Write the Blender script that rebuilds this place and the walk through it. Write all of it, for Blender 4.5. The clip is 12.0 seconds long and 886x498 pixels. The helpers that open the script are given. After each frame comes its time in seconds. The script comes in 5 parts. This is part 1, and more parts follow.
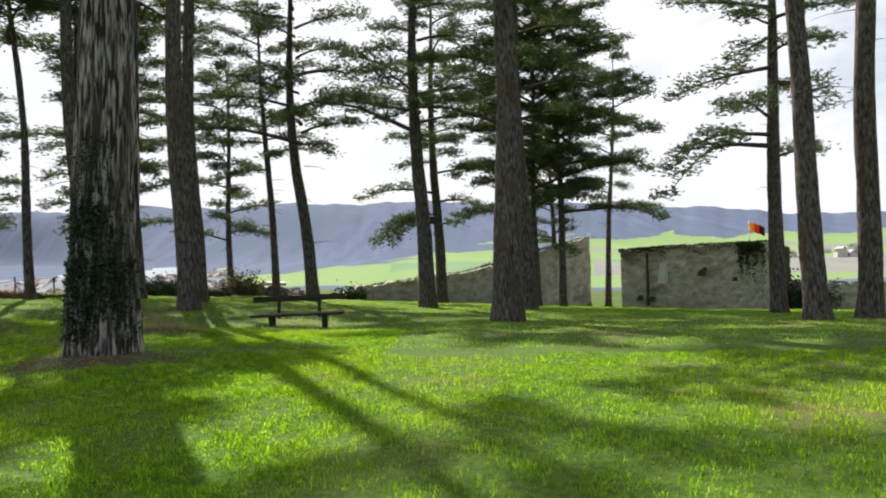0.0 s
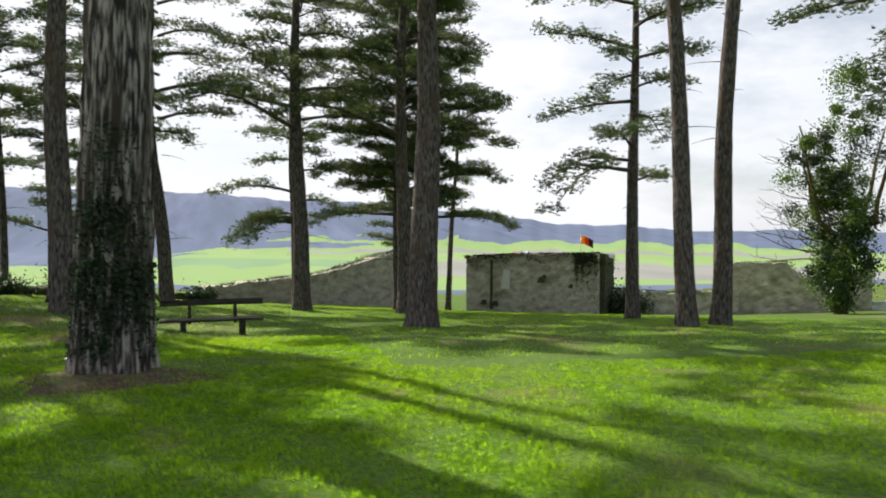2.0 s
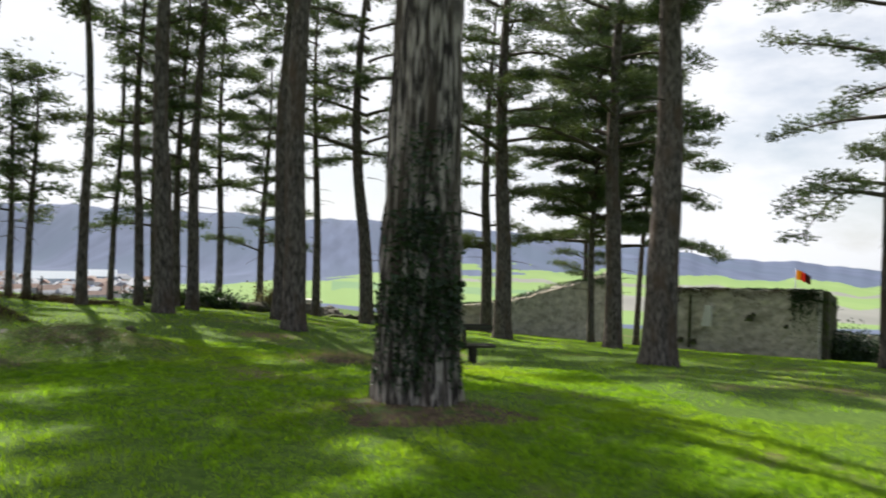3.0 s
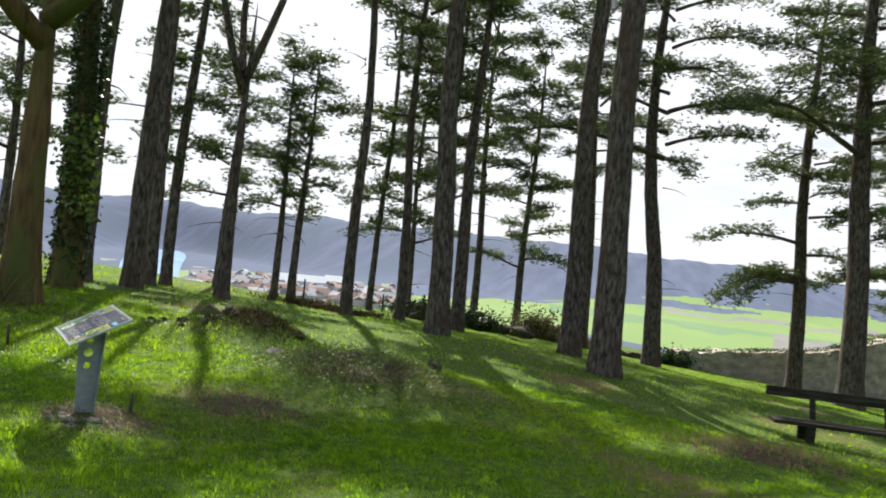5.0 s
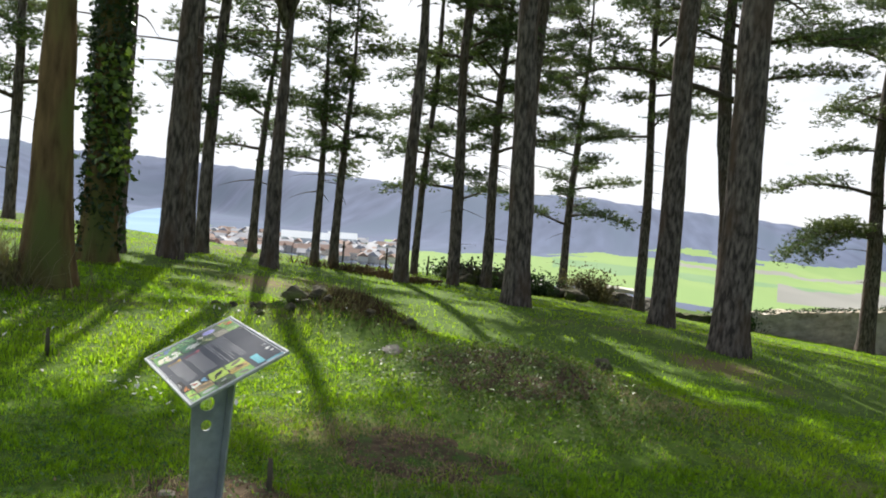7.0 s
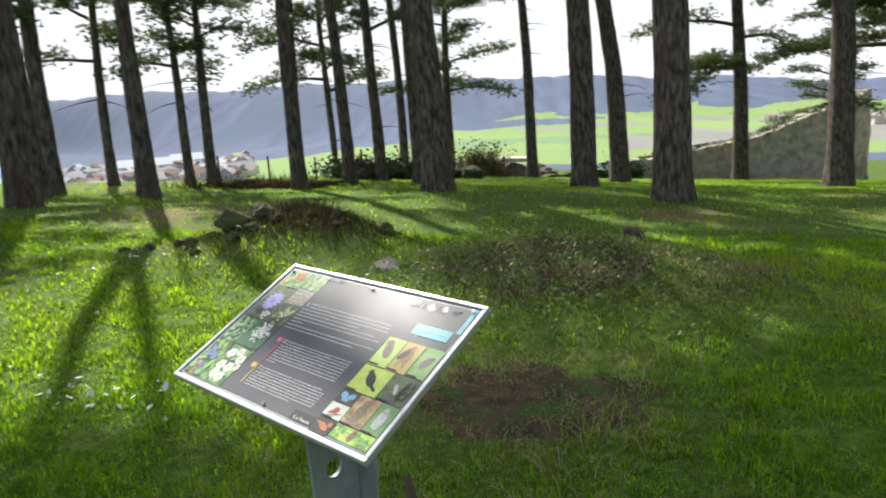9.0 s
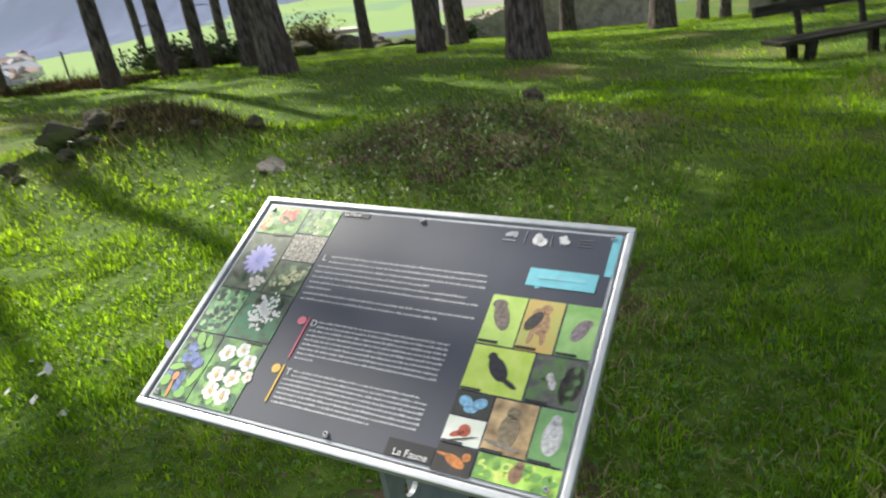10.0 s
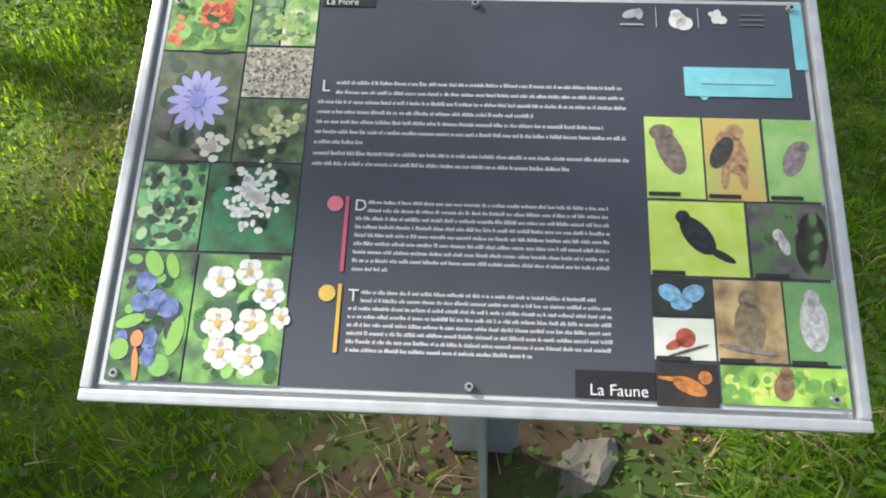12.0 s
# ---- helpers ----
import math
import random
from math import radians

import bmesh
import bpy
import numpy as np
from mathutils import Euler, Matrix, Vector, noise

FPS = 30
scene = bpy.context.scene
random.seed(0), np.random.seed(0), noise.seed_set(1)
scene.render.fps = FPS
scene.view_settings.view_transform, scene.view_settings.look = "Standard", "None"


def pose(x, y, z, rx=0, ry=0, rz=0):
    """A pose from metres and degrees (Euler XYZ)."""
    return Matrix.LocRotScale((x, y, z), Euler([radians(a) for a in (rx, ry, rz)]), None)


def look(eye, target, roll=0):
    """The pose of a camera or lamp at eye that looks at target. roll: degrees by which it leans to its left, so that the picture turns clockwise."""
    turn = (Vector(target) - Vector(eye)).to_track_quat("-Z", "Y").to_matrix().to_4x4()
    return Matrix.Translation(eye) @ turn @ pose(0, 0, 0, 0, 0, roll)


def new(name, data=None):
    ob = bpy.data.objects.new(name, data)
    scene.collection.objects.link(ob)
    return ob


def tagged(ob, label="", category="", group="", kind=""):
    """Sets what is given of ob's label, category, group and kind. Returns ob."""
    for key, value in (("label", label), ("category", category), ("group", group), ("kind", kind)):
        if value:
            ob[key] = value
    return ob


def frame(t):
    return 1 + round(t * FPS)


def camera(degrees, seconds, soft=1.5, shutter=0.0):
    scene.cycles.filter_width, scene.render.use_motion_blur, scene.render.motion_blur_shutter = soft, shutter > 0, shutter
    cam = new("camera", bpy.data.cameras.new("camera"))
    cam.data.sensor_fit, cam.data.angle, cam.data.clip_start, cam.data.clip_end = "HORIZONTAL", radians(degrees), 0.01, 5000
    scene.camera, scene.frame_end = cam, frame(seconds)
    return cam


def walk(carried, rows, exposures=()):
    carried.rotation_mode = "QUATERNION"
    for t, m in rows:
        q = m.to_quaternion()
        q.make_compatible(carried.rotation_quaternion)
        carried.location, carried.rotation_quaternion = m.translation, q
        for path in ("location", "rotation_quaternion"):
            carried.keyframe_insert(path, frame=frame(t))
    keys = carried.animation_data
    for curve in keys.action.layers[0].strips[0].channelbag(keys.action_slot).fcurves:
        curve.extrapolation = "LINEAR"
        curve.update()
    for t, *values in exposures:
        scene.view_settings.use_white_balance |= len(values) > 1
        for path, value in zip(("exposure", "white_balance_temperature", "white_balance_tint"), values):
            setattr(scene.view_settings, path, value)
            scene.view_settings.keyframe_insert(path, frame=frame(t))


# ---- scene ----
cam = camera(65.63, 12.0, soft=1.9, shutter=0.3)

def eye(x, y, z, yaw, pitch, lean):
    """A camera pose: heading to the left of +y, pitch up, lean to the right, in degrees."""
    a, b = radians(yaw), radians(pitch)
    way = (-math.sin(a) * math.cos(b), math.cos(a) * math.cos(b), math.sin(b))
    return look((x, y, z), (x + way[0], y + way[1], z + way[2]), -lean)


walk(cam, [
    (0, eye(-0.000, -0.000, 0.000, 0.00, -1.26, 2.33)),
    (0.5, eye(-0.795, 0.077, 0.084, -4.40, -2.03, 2.45)),
    (1, eye(-1.704, 0.085, 0.183, -9.41, -3.33, 2.07)),
    (1.5, eye(-2.707, 0.019, 0.256, -15.45, -4.12, 0.73)),
    (2, eye(-3.720, 0.406, 0.281, -17.46, -1.64, -0.18)),
    (2.5, eye(-4.697, 1.152, 0.197, -12.66, -0.58, -0.75)),
    (3, eye(-5.615, 2.233, 0.113, -4.99, 0.61, -1.71)),
    (3.6, eye(-6.437, 3.601, 0.021, 3.28, 1.74, -3.42)),
    (5.5, eye(-8.848, 7.411, -0.120, 13.84, 1.01, -5.87)),
    (6, eye(-9.452, 7.791, -0.110, 13.55, -0.04, -5.98)),
    (6.5, eye(-9.917, 8.166, -0.119, 13.35, -1.04, -5.75)),
    (8.5, eye(-11.319, 9.368, -0.222, 7.88, -8.52, 2.09)),
    (9, eye(-11.623, 9.708, -0.307, 1.59, -11.20, 3.92)),
    (9.5, eye(-11.858, 9.995, -0.306, -4.85, -15.22, 5.82)),
    (10, eye(-12.041, 10.316, -0.328, -11.01, -22.76, 8.35)),
    (10.5, eye(-12.213, 10.548, -0.367, -19.96, -30.94, 7.78)),
    (11, eye(-12.301, 10.744, -0.341, -28.43, -42.95, 6.85)),
    (11.5, eye(-12.294, 10.836, -0.366, -32.36, -46.92, 6.01)),
    (12, eye(-12.275, 10.863, -0.386, -32.86, -46.42, 4.96)),
], exposures=[(0, 0.60), (2.5, 0.58), (6, 0.68), (9, 0.72), (10.5, 0.70), (12, 0.75)])

# ---------------------------------------------------------------- light
SUN_AZ, SUN_EL = 25.0, 42.0          # degrees to the left of +y, degrees up
world = bpy.data.worlds.new("sky")
scene.world = world
world.use_nodes = True
wn, wl = world.node_tree.nodes, world.node_tree.links
sky = wn.new("ShaderNodeTexSky")
sky.sky_type = "NISHITA"
sky.sun_disc = False
sky.sun_elevation = radians(SUN_EL)
sky.sun_rotation = radians(-SUN_AZ)
sky.air_density, sky.dust_density, sky.ozone_density = 1.0, 1.3, 1.2
co = wn.new("ShaderNodeTexCoord")
cloud = wn.new("ShaderNodeTexNoise")
cloud.inputs["Scale"].default_value = 2.6
cloud.inputs["Detail"].default_value = 7
cloud.inputs["Roughness"].default_value = 0.6
squash = wn.new("ShaderNodeMapping")
squash.inputs["Scale"].default_value = (1, 1, 2.6)
ramp = wn.new("ShaderNodeValToRGB")
ramp.color_ramp.elements[0].position, ramp.color_ramp.elements[1].position = 0.18, 0.49
veil = wn.new("ShaderNodeMixRGB")
veil.inputs[2].default_value = (9.6, 9.8, 10.3, 1)
wl.new(co.outputs["Generated"], squash.inputs[0])
wl.new(squash.outputs[0], cloud.inputs["Vector"])
wl.new(cloud.outputs[0], ramp.inputs[0])
updown = wn.new("ShaderNodeSeparateXYZ")
thin = wn.new("ShaderNodeMapRange")                  # the haze thins out overhead
thin.inputs[1].default_value, thin.inputs[2].default_value = 0.6, 0.97
thin.inputs[3].default_value, thin.inputs[4].default_value = 1.0, 0.5
both = wn.new("ShaderNodeMath")
both.operation = "MULTIPLY"
side_of = wn.new("ShaderNodeVectorMath")             # bright haze on the sun's side, clear sky opposite
side_of.operation = "DOT_PRODUCT"
side_of.inputs[1].default_value = (-math.sin(radians(SUN_AZ)) * math.cos(radians(SUN_EL)), math.cos(radians(SUN_AZ)) * math.cos(radians(SUN_EL)), math.sin(radians(SUN_EL)))
towards = wn.new("ShaderNodeMapRange")
towards.inputs[1].default_value, towards.inputs[2].default_value = -0.25, 0.45
towards.inputs[3].default_value, towards.inputs[4].default_value = 0.15, 1.0
sunward = wn.new("ShaderNodeMath")
sunward.operation = "MULTIPLY"
wl.new(co.outputs["Generated"], side_of.inputs[0])
wl.new(co.outputs["Generated"], updown.inputs[0])
wl.new(updown.outputs[2], thin.inputs[0])
wl.new(ramp.outputs[0], both.inputs[0])
wl.new(thin.outputs[0], both.inputs[1])
wl.new(both.outputs[0], sunward.inputs[0])
wl.new(side_of.outputs["Value"], towards.inputs[0])
wl.new(towards.outputs[0], sunward.inputs[1])
wl.new(sunward.outputs[0], veil.inputs[0])
wl.new(sky.outputs[0], veil.inputs[1])
wl.new(veil.outputs[0], wn["Background"].inputs[0])
wn["Background"].inputs[1].default_value = 0.070

sun = new("sun", bpy.data.lights.new("sun", "SUN"))
sun.data.energy, sun.data.angle, sun.data.color = 5.0, radians(0.6), (1.0, 0.95, 0.86)
a, b = radians(SUN_AZ), radians(SUN_EL)
sun.matrix_world = look((-30 * math.sin(a), 30 * math.cos(a), 30 * math.tan(b)), (0, 0, 0))


# ---------------------------------------------------------------- materials
def material(name, low, high, scale, rough=0.8, bump=0.0, detail=6, stretch=(1, 1, 1), second=None, second_scale=1.0,
             second_range=(0.45, 0.62), metal=0.0, fine=None, coords="Object", bump_scale=None, spread=(0.3, 0.7), each=0.0, coat=False):
    """Two colours mixed by noise, a third in larger patches, a relief, and a change from piece to piece."""
    m = bpy.data.materials.new(name)
    m.use_nodes = True
    n, l = m.node_tree.nodes, m.node_tree.links
    p = n["Principled BSDF"]
    p.inputs["Roughness"].default_value, p.inputs["Metallic"].default_value = rough, metal
    if coat:
        p.inputs["Coat Weight"].default_value, p.inputs["Coat Roughness"].default_value = 0.22, 0.30
        p.inputs["Coat IOR"].default_value = 1.8
        p.inputs["Roughness"].default_value, p.inputs["Specular IOR Level"].default_value = 0.55, 0.3
    if rough >= 0.85:
        p.inputs["Specular IOR Level"].default_value = 0.12
    c = n.new("ShaderNodeTexCoord")
    mp = n.new("ShaderNodeMapping")
    mp.inputs["Scale"].default_value = stretch
    l.new(c.outputs[coords], mp.inputs[0])
    t = n.new("ShaderNodeTexNoise")
    t.inputs["Scale"].default_value, t.inputs["Detail"].default_value = scale, detail
    l.new(mp.outputs[0], t.inputs["Vector"])
    r = n.new("ShaderNodeValToRGB")
    r.color_ramp.elements[0].position, r.color_ramp.elements[1].position = spread
    r.color_ramp.elements[0].color, r.color_ramp.elements[1].color = (*low, 1), (*high, 1)
    l.new(t.outputs[0], r.inputs[0])
    out = r.outputs[0]
    if second:
        t2 = n.new("ShaderNodeTexNoise")
        t2.inputs["Scale"].default_value, t2.inputs["Detail"].default_value = second_scale, 4
        l.new(mp.outputs[0], t2.inputs["Vector"])
        r2 = n.new("ShaderNodeValToRGB")
        r2.color_ramp.elements[0].position, r2.color_ramp.elements[1].position = second_range
        l.new(t2.outputs[0], r2.inputs[0])
        mx = n.new("ShaderNodeMixRGB")
        mx.inputs[2].default_value = (*second, 1)
        l.new(r2.outputs[0], mx.inputs[0])
        l.new(out, mx.inputs[1])
        out = mx.outputs[0]
    if each:
        g = n.new("ShaderNodeNewGeometry")
        h = n.new("ShaderNodeHueSaturation")
        mr = n.new("ShaderNodeMapRange")
        mr.inputs[3].default_value, mr.inputs[4].default_value = 1 - each, 1 + each
        l.new(g.outputs["Random Per Island"], mr.inputs[0])
        l.new(mr.outputs[0], h.inputs["Value"])
        l.new(out, h.inputs["Color"])
        out = h.outputs[0]
    l.new(out, p.inputs["Base Color"])
    if bump:
        bt = t
        if bump_scale:
            bt = n.new("ShaderNodeTexNoise")
            bt.inputs["Scale"].default_value, bt.inputs["Detail"].default_value = bump_scale, 5
            l.new(mp.outputs[0], bt.inputs["Vector"])
        bp = n.new("ShaderNodeBump")
        bp.inputs["Strength"].default_value, bp.inputs["Distance"].default_value = min(1, bump * 10), bump
        l.new(bt.outputs[0], bp.inputs["Height"])
        l.new(bp.outputs[0], p.inputs["Normal"])
    return m


def leafy(name, low, high, through_light, share=0.45, rough=0.5, each=0.3, patch=None, patch_scale=0.5, scale=1.3):
    """A thin leaf: diffuse and gloss, with light coming through it."""
    m = material(name, low, high, scale, rough, each=each, second=patch, second_scale=patch_scale)
    n, l = m.node_tree.nodes, m.node_tree.links
    p = n["Principled BSDF"]
    tr = n.new("ShaderNodeBsdfTranslucent")
    mul = n.new("ShaderNodeMixRGB")
    mul.blend_type = "MULTIPLY"
    mul.inputs[0].default_value = 1
    mul.inputs[2].default_value = (*through_light, 1)
    l.new(p.inputs["Base Color"].links[0].from_socket, mul.inputs[1])
    l.new(mul.outputs[0], tr.inputs[0])
    mix = n.new("ShaderNodeMixShader")
    mix.inputs[0].default_value = share
    l.new(p.outputs[0], mix.inputs[1])
    l.new(tr.outputs[0], mix.inputs[2])
    l.new(mix.outputs[0], n["Material Output"].inputs[0])
    return m


def plain(name, colour, rough=0.5, metal=0.0):
    """Printed or painted colour with a slight mottle."""
    low = tuple(v * 0.86 for v in colour)
    return material(name, low, colour, 60, rough, metal=metal, detail=3, coat=rough <= 0.4)


M_TURF = material("turf", (0.038, 0.078, 0.012), (0.11, 0.178, 0.024), 14, 0.9, 0.02, second=(0.16, 0.13, 0.06), second_scale=0.42,
                  second_range=(0.56, 0.72), bump_scale=30)
M_BLADE = leafy("grass_blade", (0.075, 0.165, 0.015), (0.24, 0.395, 0.04), (1.95, 1.9, 0.55), 0.65, 0.9, 0.28, (0.19, 0.30, 0.03), 0.35, 8.0)
M_STRAW = leafy("dry_grass", (0.26, 0.20, 0.10), (0.42, 0.34, 0.19), (1.1, 1.0, 0.8), 0.3, 0.7, 0.35)
M_WEED = leafy("weed_leaf", (0.05, 0.12, 0.02), (0.12, 0.23, 0.035), (1.4, 1.5, 0.7), 0.35, 0.6, 0.35)
M_LITTER = material("leaf_litter", (0.07, 0.045, 0.025), (0.24, 0.17, 0.10), 9, 0.75, each=0.45)
M_NEEDLE = leafy("pine_needles", (0.040, 0.068, 0.028), (0.095, 0.140, 0.055), (1.5, 1.5, 0.8), 0.3, 0.45, 0.4, (0.10, 0.13, 0.05), 0.4)
M_IVY = leafy("ivy_leaf", (0.06, 0.11, 0.025), (0.15, 0.22, 0.05), (1.5, 1.5, 0.7), 0.3, 0.5, 0.35)
M_IVYDARK = leafy("dark_ivy_leaf", (0.016, 0.035, 0.012), (0.035, 0.065, 0.02), (1.2, 1.3, 0.7), 0.2, 0.45, 0.4)
M_SCRUB = leafy("scrub_twigs", (0.10, 0.09, 0.045), (0.19, 0.17, 0.08), (1.1, 1.1, 0.8), 0.25, 0.8, 0.4)
M_DEAD = leafy("dead_stems", (0.045, 0.038, 0.022), (0.12, 0.09, 0.05), (1.1, 1.0, 0.8), 0.2, 0.9, 0.4)
M_BARK = material("pine_bark", (0.05, 0.042, 0.038), (0.20, 0.168, 0.148), 7, 0.95, 0.03, 9, (2.4, 2.4, 0.7), (0.10, 0.068, 0.05), 1.2, (0.5, 0.7), spread=(0.38, 0.66))
M_BARKGREY = material("furrowed_grey_bark", (0.03, 0.025, 0.022), (0.38, 0.33, 0.29), 3.2, 0.95, 0.04, 9, (7.0, 7.0, 0.8), (0.06, 0.046, 0.036), 0.6,
                      (0.5, 0.66), spread=(0.44, 0.62))
M_BARKBROWN = material("brown_bark", (0.07, 0.045, 0.022), (0.19, 0.125, 0.06), 6, 0.95, 0.02, 8, (2, 2, 0.4), (0.10, 0.11, 0.035), 1.5)
M_TWIG = material("branch_bark", (0.06, 0.048, 0.04), (0.14, 0.115, 0.095), 8, 0.95)
M_STONE = material("ruin_stone", (0.34, 0.295, 0.235), (0.68, 0.61, 0.50), 1.9, 0.95, 0.06, 9, (1, 1, 1.6), (0.18, 0.16, 0.115), 0.45, (0.58, 0.75), bump_scale=3.5)
M_SOIL = material("bare_brown_soil", (0.045, 0.033, 0.022), (0.13, 0.095, 0.06), 12, 0.95, 0.02, second=(0.06, 0.10, 0.025), second_scale=4, second_range=(0.5, 0.62))
# mossy stone, also the painted shade of groove and holes in the block
M_MOSS_SHADE = material("mossy_stone_and_shade", (0.04, 0.038, 0.028), (0.14, 0.125, 0.09), 5, 0.95, 0.03, second=(0.08, 0.10, 0.03), second_scale=2)
M_LIME = plain("pale_render", (0.78, 0.75, 0.68), 0.9)
M_RUBBLE = material("rubble_stone", (0.10, 0.09, 0.075), (0.30, 0.28, 0.24), 7, 0.95, 0.02)
M_PEBBLE = material("pale_stone", (0.21, 0.18, 0.15), (0.40, 0.36, 0.31), 14, 0.9, 0.01)
M_OLDWOOD = material("weathered_dark_wood", (0.018, 0.015, 0.012), (0.05, 0.042, 0.034), 5, 0.85, 0.006, 8, (0.5, 9, 9), (0.05, 0.055, 0.035), 2.2)
M_STEEL = material("galvanised_grey_steel", (0.30, 0.33, 0.36), (0.42, 0.45, 0.48), 18, 0.5, metal=0.35, second=(0.25, 0.27, 0.28), second_scale=5)
M_RIM = material("brushed_aluminium_rim", (0.52, 0.54, 0.55), (0.66, 0.68, 0.69), 40, 0.38, metal=0.5)
M_SCREW = material("screw_steel", (0.5, 0.5, 0.5), (0.7, 0.7, 0.7), 90, 0.3, metal=0.9)
M_SLATE = material("charcoal_print", (0.048, 0.055, 0.076), (0.064, 0.072, 0.098), 7, 0.3, second=(0.085, 0.088, 0.096), second_scale=2.2, second_range=(0.5, 0.8), coat=True)
# matt water: light blue stands in for the sky it would mirror
M_SKYWATER = material("river_sky_reflection", (0.16, 0.27, 0.44), (0.23, 0.35, 0.52), 0.01, 0.95, stretch=(1, 0.2, 1))
# bare woods with the blue of distance haze mixed into their colour
M_HAZYWOODS = material("far_woods_blue_haze", (0.085, 0.105, 0.165), (0.125, 0.152, 0.235), 0.03, 1.0, 0.0, 9, (1, 0.14, 0.3), (0.095, 0.125, 0.185), 0.006, spread=(0.3, 0.7))
M_FIELD = material("young_crop_field", (0.19, 0.285, 0.10), (0.235, 0.33, 0.125), 0.006, 1.0, stretch=(1, 0.2, 1), second=(0.20, 0.30, 0.11), second_scale=0.02)
M_CROP = material("dark_crop_field", (0.14, 0.24, 0.12), (0.18, 0.275, 0.14), 0.01, 1.0, stretch=(1, 0.2, 1))
M_PLOUGH = material("ploughed_field", (0.20, 0.20, 0.185), (0.26, 0.26, 0.235), 0.01, 1.0, stretch=(1, 0.2, 1))
M_WALLWHITE = plain("house_plaster", (0.66, 0.63, 0.58), 0.9)
# slate lightened towards blue to paint in the glint of the sky
M_ROOF = plain("slate_roof_sky_glint", (0.33, 0.34, 0.38), 0.6)
M_ROOFRED = plain("tile_roof", (0.30, 0.20, 0.16), 0.8)
M_SHED = plain("pale_metal_shed", (0.70, 0.76, 0.80), 0.5)


# ---------------------------------------------------------------- building helpers
def mesh_of(name, verts, faces, mat, smooth=False):
    me = bpy.data.meshes.new(name)
    me.from_pydata([tuple(v) for v in verts], [], [tuple(f) for f in faces])
    me.materials.append(mat)
    if smooth:
        me.polygons.foreach_set("use_smooth", [True] * len(me.polygons))
    me.update()
    return me


def tri_mesh(name, verts, faces, mat):
    """A large mesh from number arrays: verts n x 3, faces m x 3."""
    me = bpy.data.meshes.new(name)
    verts, faces = np.asarray(verts, np.float32), np.asarray(faces, np.int32)
    me.vertices.add(len(verts))
    me.vertices.foreach_set("co", verts.ravel())
    me.loops.add(faces.size)
    me.loops.foreach_set("vertex_index", faces.ravel())
    me.polygons.add(len(faces))
    me.polygons.foreach_set("loop_start", np.arange(0, faces.size, 3, dtype=np.int32))
    me.update(calc_edges=True)
    me.materials.append(mat)
    return me


def from_bm(name, bm, mat, smooth=False):
    me = bpy.data.meshes.new(name)
    bm.to_mesh(me)
    bm.free()
    me.materials.append(mat)
    if smooth:
        me.polygons.foreach_set("use_smooth", [True] * len(me.polygons))
    return me


def part(name, shape, mat, parent, label=""):
    """One mesh object under a thing or a part; shape is a bmesh or a mesh."""
    me = from_bm(name, shape, mat) if isinstance(shape, bmesh.types.BMesh) else shape
    ob = new(name, me)
    ob.parent = parent
    return tagged(ob, label) if label else ob


def box(bm, size, m=Matrix(), bevel=0.0):
    g = bmesh.ops.create_cube(bm, size=1.0, matrix=m @ Matrix.Diagonal((*size, 1)))
    if bevel:
        edges = list({e for v in g["verts"] for e in v.link_edges})
        bmesh.ops.bevel(bm, geom=edges, offset=bevel, segments=2, affect="EDGES", profile=0.6)
    return bm


def tube(points, radii, sides=6, twist=0.0):
    """Vertices and quads of a tapered tube along points."""
    vs, fs = [], []
    for i, (p, r) in enumerate(zip(points, radii)):
        q = points[min(i + 1, len(points) - 1)] - points[max(i - 1, 0)]
        q = q.normalized() if q.length > 1e-6 else Vector((0, 0, 1))
        u = q.orthogonal().normalized()
        w = q.cross(u)
        for k in range(sides):
            an = 2 * math.pi * k / sides
            vs.append(p + r * (math.cos(an) * u + math.sin(an) * w))
    for i in range(len(points) - 1):
        for k in range(sides):
            k2 = (k + 1) % sides
            fs.append((i * sides + k, i * sides + k2, (i + 1) * sides + k2, (i + 1) * sides + k))
    fs.append(tuple(reversed(range(sides))))
    fs.append(tuple((len(points) - 1) * sides + k for k in range(sides)))
    return vs, fs


# ---------------------------------------------------------------- the lie of the land
def smooth(t):
    t = np.clip(t, 0, 1)
    return t * t * (3 - 2 * t)


def hump(x, y, cx, cy, sx, sy, turn=0.0):
    c, s = math.cos(radians(turn)), math.sin(radians(turn))
    dx, dy = x - cx, y - cy
    return np.exp(-((dx * c + dy * s) / sx) ** 2 - ((dy * c - dx * s) / sy) ** 2)


def brow(x):
    """How far ahead the hilltop's edge lies."""
    return np.interp(x, [-60, -25, -20, -18, -16, -12, -5, 12, 30, 60], [18, 23.5, 26.8, 28.4, 32, 43, 45, 55, 60, 60])


def ripple(x, y):
    return (np.sin(1.7 * x + 0.6 * y + 1) * np.sin(0.5 * x - 1.3 * y) + 0.6 * np.sin(3.1 * x - 2.2 * y) * np.sin(2.7 * y + 0.8 * x + 2)) * 0.022


